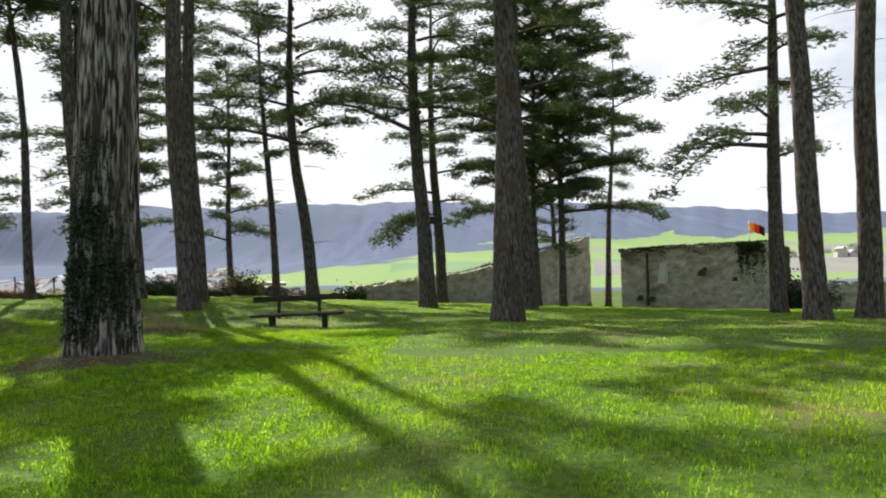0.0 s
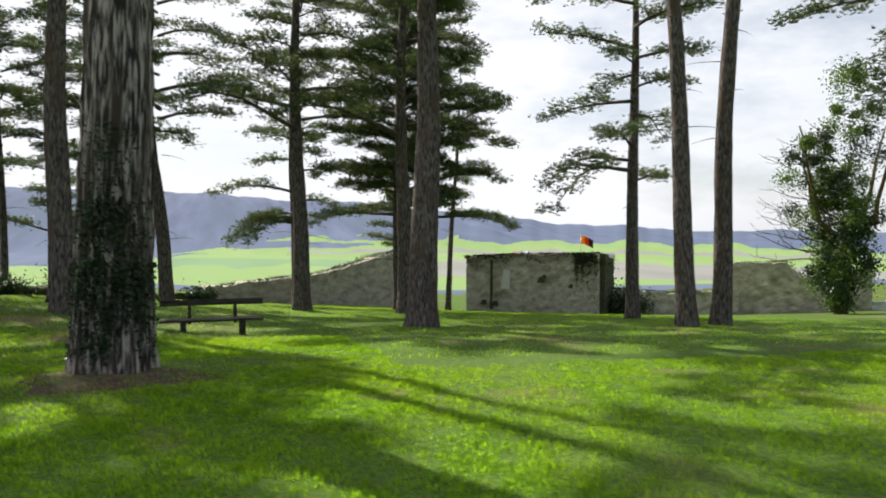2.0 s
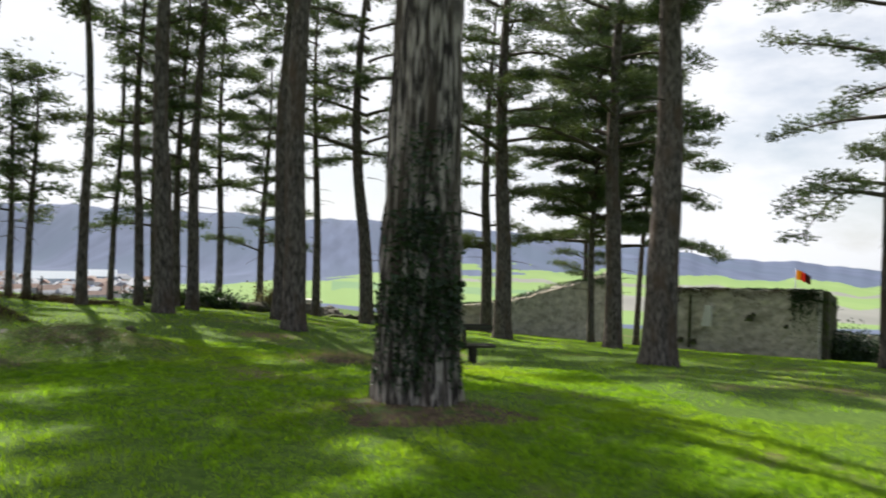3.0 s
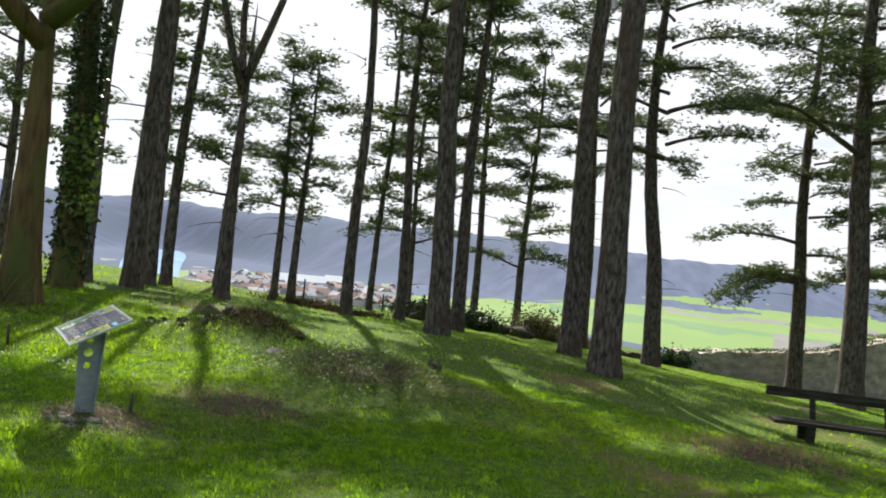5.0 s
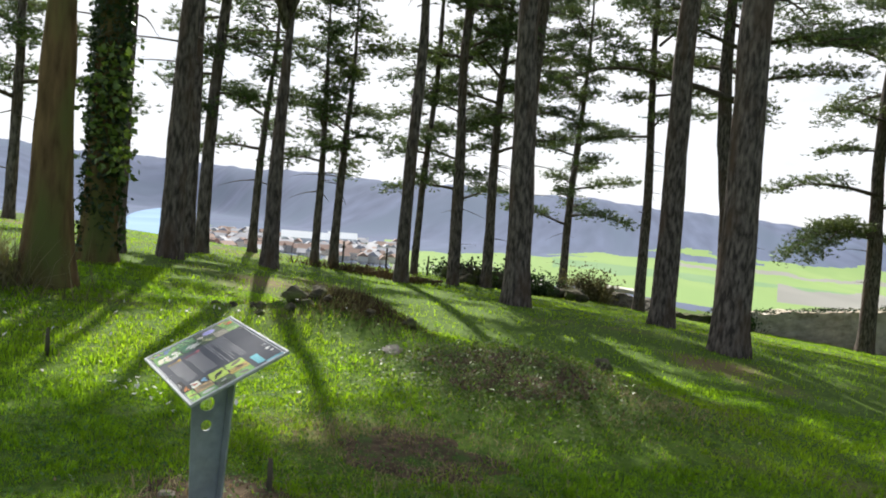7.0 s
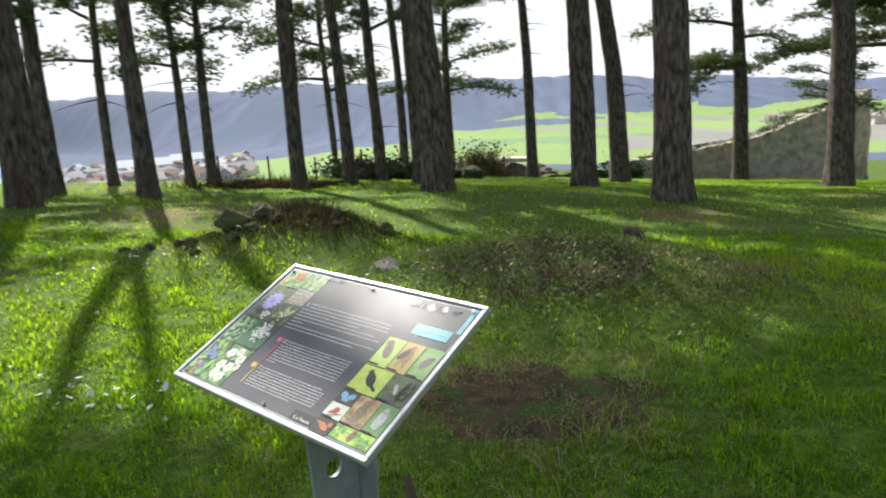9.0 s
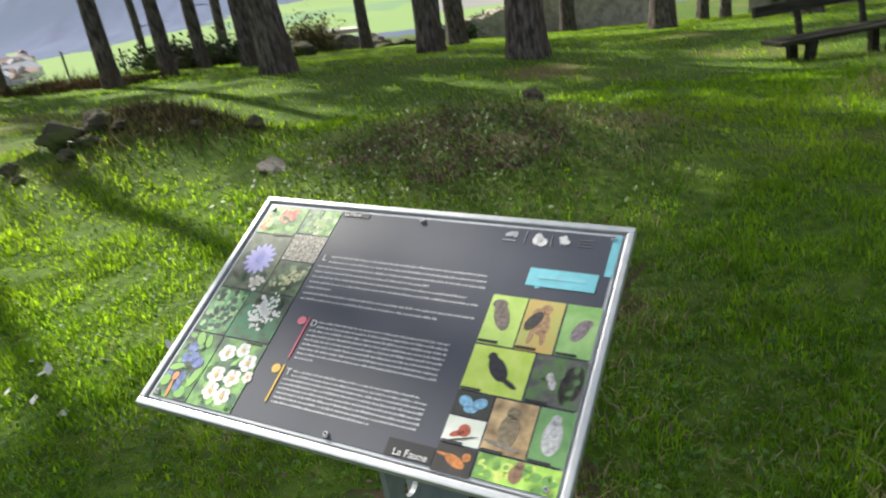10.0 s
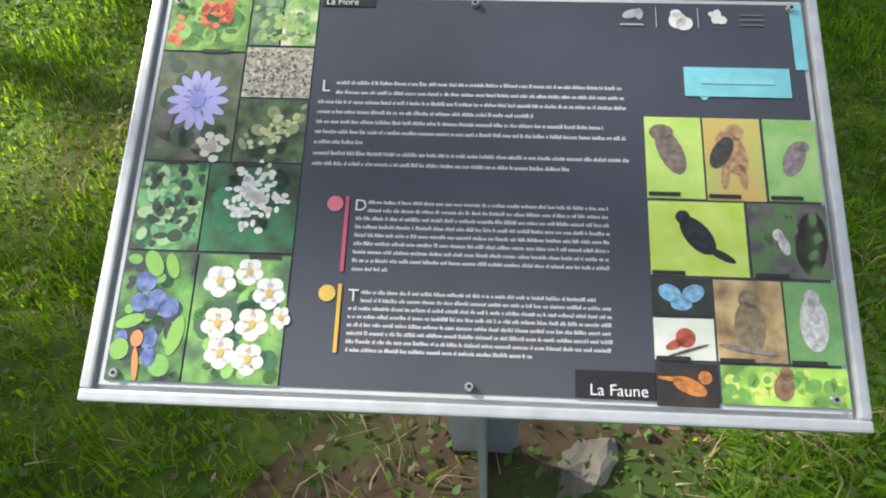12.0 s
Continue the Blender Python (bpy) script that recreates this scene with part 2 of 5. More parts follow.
def hilltop(x, y):
    cx, cy = np.clip(x, -26, 26), np.clip(y, -10, 46)
    z = -1.378 - 0.00557 * cx - 0.0499 * cy + 0.000826 * cx * cx - 0.00188 * cx * cy - 0.000378 * cy * cy
    z = z + 0.24 * hump(x, y, -9.5, 23, 6, 5) + 0.12 * hump(x, y, -5.2, 10.5, 3, 3) - 0.05 * hump(x, y, -12, 11.5, 3, 2) + 0.08 * hump(x, y, -11.92, 11.38, 0.45, 0.4) + 0.28 * hump(x, y, -18.5, 17.5, 5, 5)
    z = z + 0.50 * hump(x, y, -13.1, 15.9, 1.0, 0.7, 10) + 0.40 * hump(x, y, -10.8, 14.95, 1.45, 1.1, 5) - 0.2 * hump(x, y, -3.9, 19.3, 3.5, 3) + 0.16 * hump(x, y, -6.3, 15.2, 1.2, 0.7)
    z = z + 0.10 * hump(x, y, -5.14, 10.3, 1.1, 1.1)
    return z + ripple(x, y) * np.clip((90 - np.hypot(x, y)) / 30, 0, 1)


def land(x, y):
    """Height of the ground anywhere, out to the far ridge."""
    x, y = np.asarray(x, float), np.asarray(y, float)
    z = hilltop(x, y)
    r = np.hypot(x + 8, y - 8)
    az = np.degrees(np.arctan2(-(x + 8), y - 8))
    beyond = np.maximum(y - brow(x), np.maximum(0, np.abs(x) - 70) * 0.6)
    floor = -46.0
    z = z + (floor - z) * smooth(beyond / np.interp(x, [-30, -18, -10], [80, 105, 230]))
    front = np.clip((95 - np.abs(az)) / 15, 0, 1)
    notch = np.exp(-((az - 35.0) / 7.5) ** 2)
    foot = np.interp(az, [-60, -12, 0, 12, 60], [1200, 1050, 1250, 1400, 1400]) + notch * 1300
    ridge = np.interp(az, [-60, -12, 10, 60], [2500, 2500, 2500, 2500]) + notch * 900
    lift = np.interp(az, [-60, -36, -26, -15, -5, 5, 20, 60], [-0.2, 0.0, 0.7, 1.75, 2.4, 2.8, 2.85, 2.8])
    wob = 0.12 * np.sin(az * 0.55 + 1) + 0.06 * np.sin(az * 1.7) + 0.03 * np.sin(az * 4.3 + 2)
    top = np.tan(np.radians(lift + wob)) * ridge
    up = smooth((r - foot) / (ridge - foot))
    return np.where(y > 60, z + (top - z) * up * front, z)


def ground_z(x, y):
    return float(land(x, y))


def build_ground():
    front = np.arange(-64, 76.01, 0.25)
    back = np.arange(78, 296, 3.0)
    az = np.radians(np.concatenate([front, back]))
    rad = [0.35]
    while rad[-1] < 4600:
        rad.append(rad[-1] * (1.042 if rad[-1] < 280 or rad[-1] > 2700 else 1.011) + 0.02)
    rad = np.array(rad)
    A, R = np.meshgrid(az, rad)
    X, Y = -8 - R * np.sin(A), 8 + R * np.cos(A)
    Z = land(X, Y)
    na, nr = len(az), len(rad)
    verts = np.concatenate([np.stack([X, Y, Z], 2).reshape(-1, 3), [[-8, 8, ground_z(-8, 8)]]])
    i, j = np.meshgrid(np.arange(nr - 1), np.arange(na), indexing="ij")
    j2 = (j + 1) % na
    q = np.stack([i * na + j, i * na + j2, (i + 1) * na + j2, (i + 1) * na + j], 2).reshape(-1, 4)
    me = bpy.data.meshes.new("ground")
    me.from_pydata(verts.tolist(), [], q.tolist() + [(nr * na, int(k2), int(k)) for k, k2 in zip(range(na), [*range(1, na), 0])])
    for m in (M_TURF, M_HAZYWOODS, M_FIELD, M_CROP, M_PLOUGH):
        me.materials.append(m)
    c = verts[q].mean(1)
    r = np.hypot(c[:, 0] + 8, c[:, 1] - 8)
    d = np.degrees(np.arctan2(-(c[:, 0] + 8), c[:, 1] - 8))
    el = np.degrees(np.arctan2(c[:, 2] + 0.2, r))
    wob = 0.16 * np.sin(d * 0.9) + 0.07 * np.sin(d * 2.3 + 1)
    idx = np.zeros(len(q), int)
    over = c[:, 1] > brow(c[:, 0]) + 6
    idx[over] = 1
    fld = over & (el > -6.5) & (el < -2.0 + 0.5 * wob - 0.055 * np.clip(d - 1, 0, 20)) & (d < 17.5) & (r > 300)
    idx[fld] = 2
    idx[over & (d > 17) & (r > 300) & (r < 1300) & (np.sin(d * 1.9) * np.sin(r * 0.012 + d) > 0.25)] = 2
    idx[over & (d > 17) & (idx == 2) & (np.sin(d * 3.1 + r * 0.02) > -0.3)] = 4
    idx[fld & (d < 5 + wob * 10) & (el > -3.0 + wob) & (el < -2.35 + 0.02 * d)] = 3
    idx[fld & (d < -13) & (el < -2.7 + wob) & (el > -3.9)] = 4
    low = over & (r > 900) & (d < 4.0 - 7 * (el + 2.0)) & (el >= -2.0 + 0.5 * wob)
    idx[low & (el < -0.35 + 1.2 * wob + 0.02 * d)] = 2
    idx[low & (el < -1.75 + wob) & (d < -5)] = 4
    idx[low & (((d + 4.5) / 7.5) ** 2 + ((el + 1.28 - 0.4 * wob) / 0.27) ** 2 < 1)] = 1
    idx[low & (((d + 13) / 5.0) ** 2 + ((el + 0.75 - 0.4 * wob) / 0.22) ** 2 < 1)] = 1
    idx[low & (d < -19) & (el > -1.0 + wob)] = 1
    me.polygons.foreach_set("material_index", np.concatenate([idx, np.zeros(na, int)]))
    me.polygons.foreach_set("use_smooth", [True] * len(me.polygons))
    me.update()
    return tagged(new("ground", me), "sloping grassy hilltop above a valley with fields and wooded hills", "ground", kind="structure")


ground = build_ground()

# the river in the valley, reflected sky painted into its matt colour
rr = np.linspace(640, 2650, 40)
left = 37.2 + 1.2 * np.sin(rr / 700) - (rr - 640) / 2010 * 1.0
right = 33.4 + 0.7 * np.sin(rr / 600 + 1) + (rr - 640) / 2010 * 1.2
vs = [(-8 - r * math.sin(radians(d)), 8 + r * math.cos(radians(d)), -44.6) for side in (left, right) for r, d in zip(rr, side)]
fs = [(i + 40, i + 41, i + 1, i) for i in range(39)]
tagged(new("river", mesh_of("river", vs, fs, M_SKYWATER)), "broad pale river winding through the valley", "river", kind="structure")


# ---------------------------------------------------------------- pines
def trunk_mesh(dia, height, seed, mat, sides=20, furrow=0.03, flare=0.5, bend=0.25, rings=46):
    """A tapered trunk with a root flare, lobes and furrowed bark, standing on the origin."""
    rnd = random.Random(seed)
    ph, ph2 = rnd.uniform(0, 6), rnd.uniform(0, 6)
    vs, fs = [], []
    off = Vector((rnd.uniform(-50, 50), rnd.uniform(-50, 50), 0))
    for i in range(rings + 1):
        z = -0.35 + (height + 0.35) * (i / rings) ** 1.5
        t = max(0, z) / height
        r = dia / 2 * ((1 - t) ** 0.75 * 0.92 + 0.08 * (1 - t))
        grow = flare * math.exp(-max(0, z) / (0.45 * dia + 0.12))
        cx = bend * (math.sin(z * 0.35 + ph) - math.sin(ph)) * min(1, z / 6 if z > 0 else 0) * 0.5
        cy = bend * (math.sin(z * 0.27 + ph2) - math.sin(ph2)) * min(1, z / 6 if z > 0 else 0) * 0.5
        for k in range(sides):
            a = 2 * math.pi * k / sides
            lobe = 1 + grow * (0.65 + 0.35 * math.sin(a * 5 + ph))
            p = Vector((math.cos(a) * 7 * dia + 3, math.sin(a) * 7 * dia, z * 0.9)) + off
            rough = noise.noise(p) + 0.5 * noise.noise(p * 2.1)
            rad = r * lobe + furrow * rough * min(1, 1.4 - t)
            vs.append((cx + rad * math.cos(a), cy + rad * math.sin(a), z))
    for i in range(rings):
        for k in range(sides):
            k2 = (k + 1) % sides
            fs.append((i * sides + k, i * sides + k2, (i + 1) * sides + k2, (i + 1) * sides + k))
    fs.append(tuple(rings * sides + k for k in range(sides)))
    return mesh_of("trunk", vs, fs, mat, True)


def limb_curve(start, az, length, rise, droop, rnd, steps=7):
    pts, p = [], Vector(start)
    for i in range(steps + 1):
        pts.append(p.copy())
        t = i / steps
        a = az + 0.35 * math.sin(3 * t + rnd.uniform(-0.4, 0.4))
        step = length / steps
        p = p + Vector((math.cos(a) * step, math.sin(a) * step, step * (rise - droop * t * t * 1.6) + rnd.uniform(-0.05, 0.05) * step))
    return pts


def tufts(points, rng, size):
    """Bundles of needles round points: thin triangles, n x 3 vertices."""
    n, k = len(points), 8
    c = np.repeat(np.asarray(points), k, 0)
    d = rng.normal(size=(n * k, 3))
    d[:, 2] = np.abs(d[:, 2]) * 0.7 + 0.05
    d /= np.linalg.norm(d, axis=1)[:, None]
    side = np.cross(d, rng.normal(size=(n * k, 3)))
    side /= np.linalg.norm(side, axis=1)[:, None] + 1e-6
    ln = size * rng.uniform(0.6, 1.2, (n * k, 1))
    w = size * 0.12
    v = np.stack([c - side * w, c + side * w, c + d * ln], 1).reshape(-1, 3)
    return v, np.arange(len(v)).reshape(-1, 3)


class Crown:
    """Limbs and foliage of one kind of pine, in metres from the foot of its trunk."""

    def __init__(self, seed, height, base, spread, count, dense=1.0, size=0.16, bare=4, extra=()):
        rnd, rng = random.Random(seed), np.random.default_rng(seed)
        self.limbs, spots = [], []
        jobs = []
        for i in range(count):
            t = (i + rnd.random()) / count
            h = base + (height - base) * t * 0.97
            reach = spread * (1 - t) ** 0.45 * rnd.uniform(0.35, 1.3) + 0.35
            jobs.append((h, i * 2.4 + rnd.uniform(-0.5, 0.5), reach, rnd.uniform(0.0, 0.35) + 0.3 * t, rnd.uniform(0.15, 0.55), True))
        for i in range(bare):
            jobs.append((base * rnd.uniform(0.35, 1), rnd.uniform(0, 6.3), rnd.uniform(0.5, 1.6), rnd.uniform(-0.2, 0.2), 0.3, False))
        for e in extra:
            jobs.append((*e, True))
        for h, az, reach, rise, droop, green in jobs:
            pts = limb_curve((0, 0, h), az, reach, rise, droop, rnd)
            r0 = 0.018 + 0.017 * reach if green else 0.02
            vs, fs = tube(pts, [r0 * (1 - 0.85 * i / (len(pts) - 1)) for i in range(len(pts))], 6)
            if green:
                for j in range(2, len(pts)):
                    for s in (-1, 1):
                        out = (pts[j] - pts[j - 1]).normalized()
                        lat = Vector((-out.y, out.x, 0)) * s
                        tl = reach * rnd.uniform(0.16, 0.30) * (1.15 - 0.5 * j / len(pts))
                        tip = pts[j] + (lat * 0.8 + out * 0.6) * tl + Vector((0, 0, rnd.uniform(-0.1, 0.25) * tl))
                        v2, f2 = tube([pts[j], (pts[j] + tip) / 2 + Vector((0, 0, 0.04)), tip], [r0 * 0.35, r0 * 0.22, r0 * 0.1], 4)
                        fs += [tuple(q + len(vs) for q in f) for f in f2]
                        vs += v2
                        n = int(44 * dense * tl) + 6
                        for _ in range(n):
                            u = rnd.random() ** 0.6
                            spots.append(pts[j].lerp(tip, 0.25 + 0.85 * u) + Vector((rnd.gauss(0, 0.19), rnd.gauss(0, 0.19), rnd.gauss(0.02, 0.11))))
                for _ in range(int(14 * dense)):
                    spots.append(pts[-1].lerp(pts[-2], rnd.uniform(-0.4, 1)) + Vector((rnd.gauss(0, 0.15), rnd.gauss(0, 0.15), rnd.gauss(0.03, 0.07))))
            self.limbs.append(mesh_of("limb", vs, fs, M_TWIG, True))
        for _ in range(int(40 * dense)):
            spots.append(Vector((rnd.gauss(0, 0.3), rnd.gauss(0, 0.3), height + rnd.gauss(-0.3, 0.4))))
        v, f = tufts([tuple(s) for s in spots], rng, size)
        self.crown = tri_mesh("crown", v, f, M_NEEDLE)


# tall, pole, cap and broad: mostly unseen tops, shaped to place sun and shade
CROWNS = {
    "tall": Crown(11, 26, 18.0, 2.4, 10, 1.3, 0.14, bare=9),
    "thin": Crown(19, 16, 9.5, 1.6, 9, 0.5, 0.14, bare=5, extra=[(3.2 + 0.42 * k, 2.1 * k, 0.7 + 0.3 * (k % 3), 0.1, 0.5) for k in range(11)]),
    "pole": Crown(26, 16, 9.5, 1.6, 9, 0.5, 0.14, bare=7),
    "cap": Crown(24, 17, 9.0, 2.6, 16, 1.6, 0.14, bare=7),
    "bare": Crown(25, 8.2, 2.8, 1.1, 17, 0.5, 0.13, bare=4),
    "sparse": Crown(23, 11, 3.2, 1.15, 17, 0.5, 0.13, bare=5),
    "broad": Crown(20, 21, 9.5, 3.9, 28, 2.2, 0.15, bare=7),
    "mid": Crown(12, 18, 6.5, 2.5, 28, 0.75, 0.14, bare=6),
    "slim": Crown(13, 15, 4.4, 2.0, 30, 0.75, 0.14, bare=6),
    "low": Crown(14, 14, 2.9, 2.1, 32, 0.75, 0.14, bare=3),
    "wide": Crown(15, 20, 7.0, 4.4, 30, 1.15, 0.13, bare=5),
    "droop": Crown(16, 19, 7.0, 3.2, 26, 0.8, 0.14, bare=3, extra=((4.6, 3.3, 3.6, 0.12, 0.85), (4.5, 3.05, 3.3, 0.10, 0.95), (4.7, 3.5, 3.0, 0.1, 0.9), (4.9, 2.9, 2.4, 0.05, 0.9), (4.4, 3.2, 2.6, 0.05, 1.0), (6.0, 3.0, 4.0, 0.2, 0.5), (5.6, 0.3, 3.0, 0.1, 0.6))),
    "bough": Crown(17, 20, 8, 3.6, 24, 0.85, 0.14, bare=3, extra=((6.0, 3.3, 4.6, 0.05, 0.95), (6.4, 2.8, 3.6, 0.1, 0.8), (7.0, 3.7, 3.4, 0.25, 0.6), (5.6, 0.4, 2.6, 0.25, 0.3))),
    "dark": Crown(18, 17, 5.0, 4.7, 40, 1.7, 0.15, bare=3),
}
tree_count = 0


def pine(x, y, dia, kind, lean=(0.0, 0.0), turn=None, bark=None, label="tall black pine with a bare grey-brown trunk on the grass", flare=0.35, near=False, bend=0.25):
    global tree_count
    tree_count += 1
    rnd = random.Random(tree_count * 7)
    c = CROWNS[kind]
    tree = new("pine_tree")
    z = ground_z(x, y)
    axis = Vector((lean[0], lean[1], 1)).normalized()
    tree.matrix_world = Matrix.Translation((x, y, z)) @ Vector((0, 0, 1)).rotation_difference(axis).to_matrix().to_4x4()
    tall = {"tall": 25, "thin": 15.5, "sparse": 10.7, "cap": 16.3, "pole": 15.5, "bare": 8.2, "broad": 20, "mid": 17, "slim": 14.5, "low": 13.5, "wide": 19, "droop": 18, "bough": 19, "dark": 16}[kind]
    part("trunk", trunk_mesh(dia, tall, tree_count, bark or M_BARK, 96 if near else 20, 0.055 if near else 0.02 + dia * 0.015, flare, bend, 170 if near else 46), None, tree)
    spin = rnd.uniform(0, 360) if turn is None else turn
    m = pose(0, 0, 0, 0, 0, spin)
    for me in c.limbs:
        part("limb", me, None, tree).matrix_local = m
    part("crown", c.crown, None, tree, "dark green needles in flat tiers").matrix_local = m
    return tagged(tree, label, "tree", "pines on the hilltop")


pine(-5.18, 10.32, 0.98, "tall", (0.012, 0.11), bark=M_BARKGREY, near=True, flare=0.16, bend=0.1,
     label="massive old pine with furrowed grey bark and low ivy")
pine(1.84, 20.1, 0.92, "broad", (0.009, 0.013), label="thick old pine with reddish bark at its foot", flare=0.3)
pine(-0.76, 29.48, 0.72, "wide", (0.0, 0.013))
pine(3.46, 28.51, 0.70, "wide", (0.002, 0.002))
pine(12.02, 24.72, 0.56, "bough", (0.002, 0.005), turn=0, label="pine with long drooping boughs over the ruined wall")
pine(10.24, 18.89, 0.64, "tall", (-0.04, 0.036), label="leaning pine with a slightly curved trunk")
pine(12.15, 19.59, 0.66, "tall", (0.023, -0.009))
pine(-0.16, 37.83, 0.62, "droop", (0.004, -0.012), turn=0, label="pine with one low drooping bough")
pine(-12.01, 23.18, 0.56, "broad", (-0.014, 0.005))
pine(-12.58, 28.39, 0.46, "pole", (0.0, 0.0))
pine(-8.85, 24.84, 0.54, "tall", (0.014, -0.007))
pine(-7.99, 21.44, 0.62, "tall", (0.006, -0.028), label="sturdy pine with a knot on its trunk")
pine(-6.26, 32.53, 0.62, "wide", (-0.02, -0.019), bend=0.5, label="pine with a crooked trunk")
pine(-8.76, 35.81, 0.42, "mid", (-0.016, -0.007))
pine(-15.18, 25.15, 0.34, "cap", (-0.021, -0.007))
pine(-14.54, 28.45, 0.34, "mid", (0.007, -0.013))
pine(-13.95, 30.99, 0.36, "slim")
pine(-13.65, 37.12, 0.36, "mid")
pine(-11.82, 38.05, 0.38, "low")
pine(-16.32, 30.52, 0.24, "thin")
pine(-18.38, 27.05, 0.25, "bare")
pine(-17.84, 27.13, 0.27, "bare")
pine(-19.90, 26.15, 0.26, "bare")
pine(-19.11, 22.38, 0.30, "thin")
pine(-18.55, 20.94, 0.30, "pole")
pine(-17.85, 19.40, 0.40, "pole", (0.01, 0.0))
pine(-18.23, 18.46, 0.30, "pole")
pine(-24.5, 22.5, 0.26, "low")
pine(-15.9, 34.2, 0.24, "low")
pine(4.9, 36.0, 0.38, "dark")
pine(6.3, 36.6, 0.44, "dark", label="pine with a dense dark crown")
pine(7.26, 45.15, 0.40, "low")
pine(10.74, 45.2, 0.42, "mid", (0.05, 0.0), label="slender pine beside the gap in the wall")
pine(14.3, 13.4, 0.6, "bough", (0.0, 0.0), turn=15, label="pine whose long boughs reach over the lawn")


# ---------------------------------------------------------------- other trees
def leaves(points, rng, size, flat=0.5, wide=0.38):
    """Small pointed leaves at points, each two triangles."""
    c = np.asarray(points, float)
    n = len(c)
    d = rng.normal(size=(n, 3))
    d /= np.linalg.norm(d, axis=1)[:, None]
    s = np.cross(d, rng.normal(size=(n, 3)) + [0, 0, flat])
    s /= np.linalg.norm(s, axis=1)[:, None] + 1e-6
    ln = size * rng.uniform(0.6, 1.3, (n, 1))
    v = np.stack([c, c + d * ln * 0.45 + s * ln * wide, c + d * ln, c + d * ln * 0.45 - s * ln * wide], 1).reshape(-1, 3)
    k = np.arange(n)[:, None] * 4
    return v, np.concatenate([k + [0, 1, 2], k + [0, 2, 3]])


def ivy_sleeve(parent, radius, low, high, count, seed, mat, size=0.09, swell=0.25, name="ivy", lean=0.0, sector=None):
    rng = np.random.default_rng(seed)
    h = rng.uniform(low, high, count)
    a = rng.uniform(0, 2 * np.pi, count) if sector is None else rng.normal(sector[0], sector[1], count)
    lump = 0.6 + 0.4 * np.sin(h * 2.1 + a * 2) * np.sin(h * 0.9 + 1)
    r = radius + np.abs(rng.normal(0, 1, count)) * swell * lump
    v, f = leaves(np.stack([r * np.cos(a), r * np.sin(a), h], 1), rng, size)
    return part(name, tri_mesh(name, v, f, mat), None, parent, "glossy ivy leaves clinging to the trunk")


old_pine = [o for o in scene.objects if o.name == "pine_tree"][0]
for k, (lo, hi, n) in enumerate(((0.1, 1.4, 2400), (0.3, 2.2, 1900), (0.8, 3.2, 900))):
    ivy_sleeve(old_pine, 0.475 + 0.02 * (k == 0), lo, hi, n, 3 + k, M_IVYDARK, 0.055, 0.03, sector=(-1.45 - 0.1 * k, 0.72 - 0.16 * k))


def broadleaf(name, x, y, dia, height, limbs, seed, bark, label, fork=None, twigs=9, spread=0.8):
    """A leafless broadleaved tree: trunk and forking limbs."""
    rnd = random.Random(seed)
    tree = new(name)
    tree.location = (x, y, ground_z(x, y))
    top = fork or height * 0.5
    part("trunk", trunk_mesh(dia, top * 1.35, seed, bark, 24, 0.02, 0.35, 0.1), None, tree)
    for i in range(limbs):
        az = i * 2 * math.pi / limbs + rnd.uniform(-0.4, 0.4)
        pts = [Vector((0, 0, top * rnd.uniform(0.85, 1.0)))]
        for j in range(7):
            up = (height - top) / 7
            out = (spread if j < 2 else spread * 0.31) * up
            pts.append(pts[-1] + Vector((math.cos(az) * out, math.sin(az) * out, up * (0.75 if j < 2 else 1))) + Vector((rnd.uniform(-0.1, 0.1), rnd.uniform(-0.1, 0.1), 0)))
        vs, fs = tube(pts, [dia * 0.30 * (1 - 0.11 * j) for j in range(8)], 8)
        for _ in range(twigs):
            j = rnd.randrange(2, 7)
            an = rnd.uniform(0, 6.3)
            q = [pts[j]]
            for s in range(3):
                q.append(q[-1] + Vector((math.cos(an + s * 0.2), math.sin(an + s * 0.2), 0.5)) * rnd.uniform(0.3, 0.6))
            v2, f2 = tube(q, [0.03, 0.02, 0.012, 0.005], 4)
            fs += [tuple(k + len(vs) for k in f) for f in f2]
            vs += v2
        part("limb", mesh_of("limb", vs, fs, bark, True), None, tree)
    return tagged(tree, label, "tree")


broadleaf("broadleaf_tree", -16.45, 15.1, 0.54, 13, 3, 5, M_BARKBROWN, "leafless tree with brown mossy bark among dry brush", fork=4.3)
forked = broadleaf("forked_tree", -17.03, 21.63, 0.36, 15, 3, 6, M_BARK, "pine whose trunk forks into upright limbs", fork=5.4, twigs=4, spread=0.3)
# unseen crown and branches, added overhead to keep the sun off the panel
part("crown", CROWNS["cap"].crown, None, forked, "dark green needles in flat tiers").matrix_local = pose(0, 0, 0, 0, 0, 40)
for me in CROWNS["cap"].limbs:
    part("branch", me, None, forked).matrix_local = pose(0, 0, 0, 0, 0, 40)
ivied = broadleaf("ivy_clad_tree", -17.37, 17.02, 0.50, 14, 3, 7, M_BARKBROWN, "trunk thickly clad in dark ivy", fork=7.5)
ivy_sleeve(ivied, 0.22, 0.1, 8.5, 8500, 8, M_IVYDARK, 0.08, 0.07)
ivy_sleeve(ivied, 0.3, 1.2, 3.0, 350, 18, M_IVY, 0.11, 0.25, sector=(-0.6, 0.5))
evergreen = broadleaf("ivy_clad_tree", 26.0, 27.5, 0.5, 10.5, 4, 9, M_BARKBROWN, "bushy tree wholly overgrown with bright green ivy", fork=4.0)
rng = np.random.default_rng(21)
clump = random.Random(5)
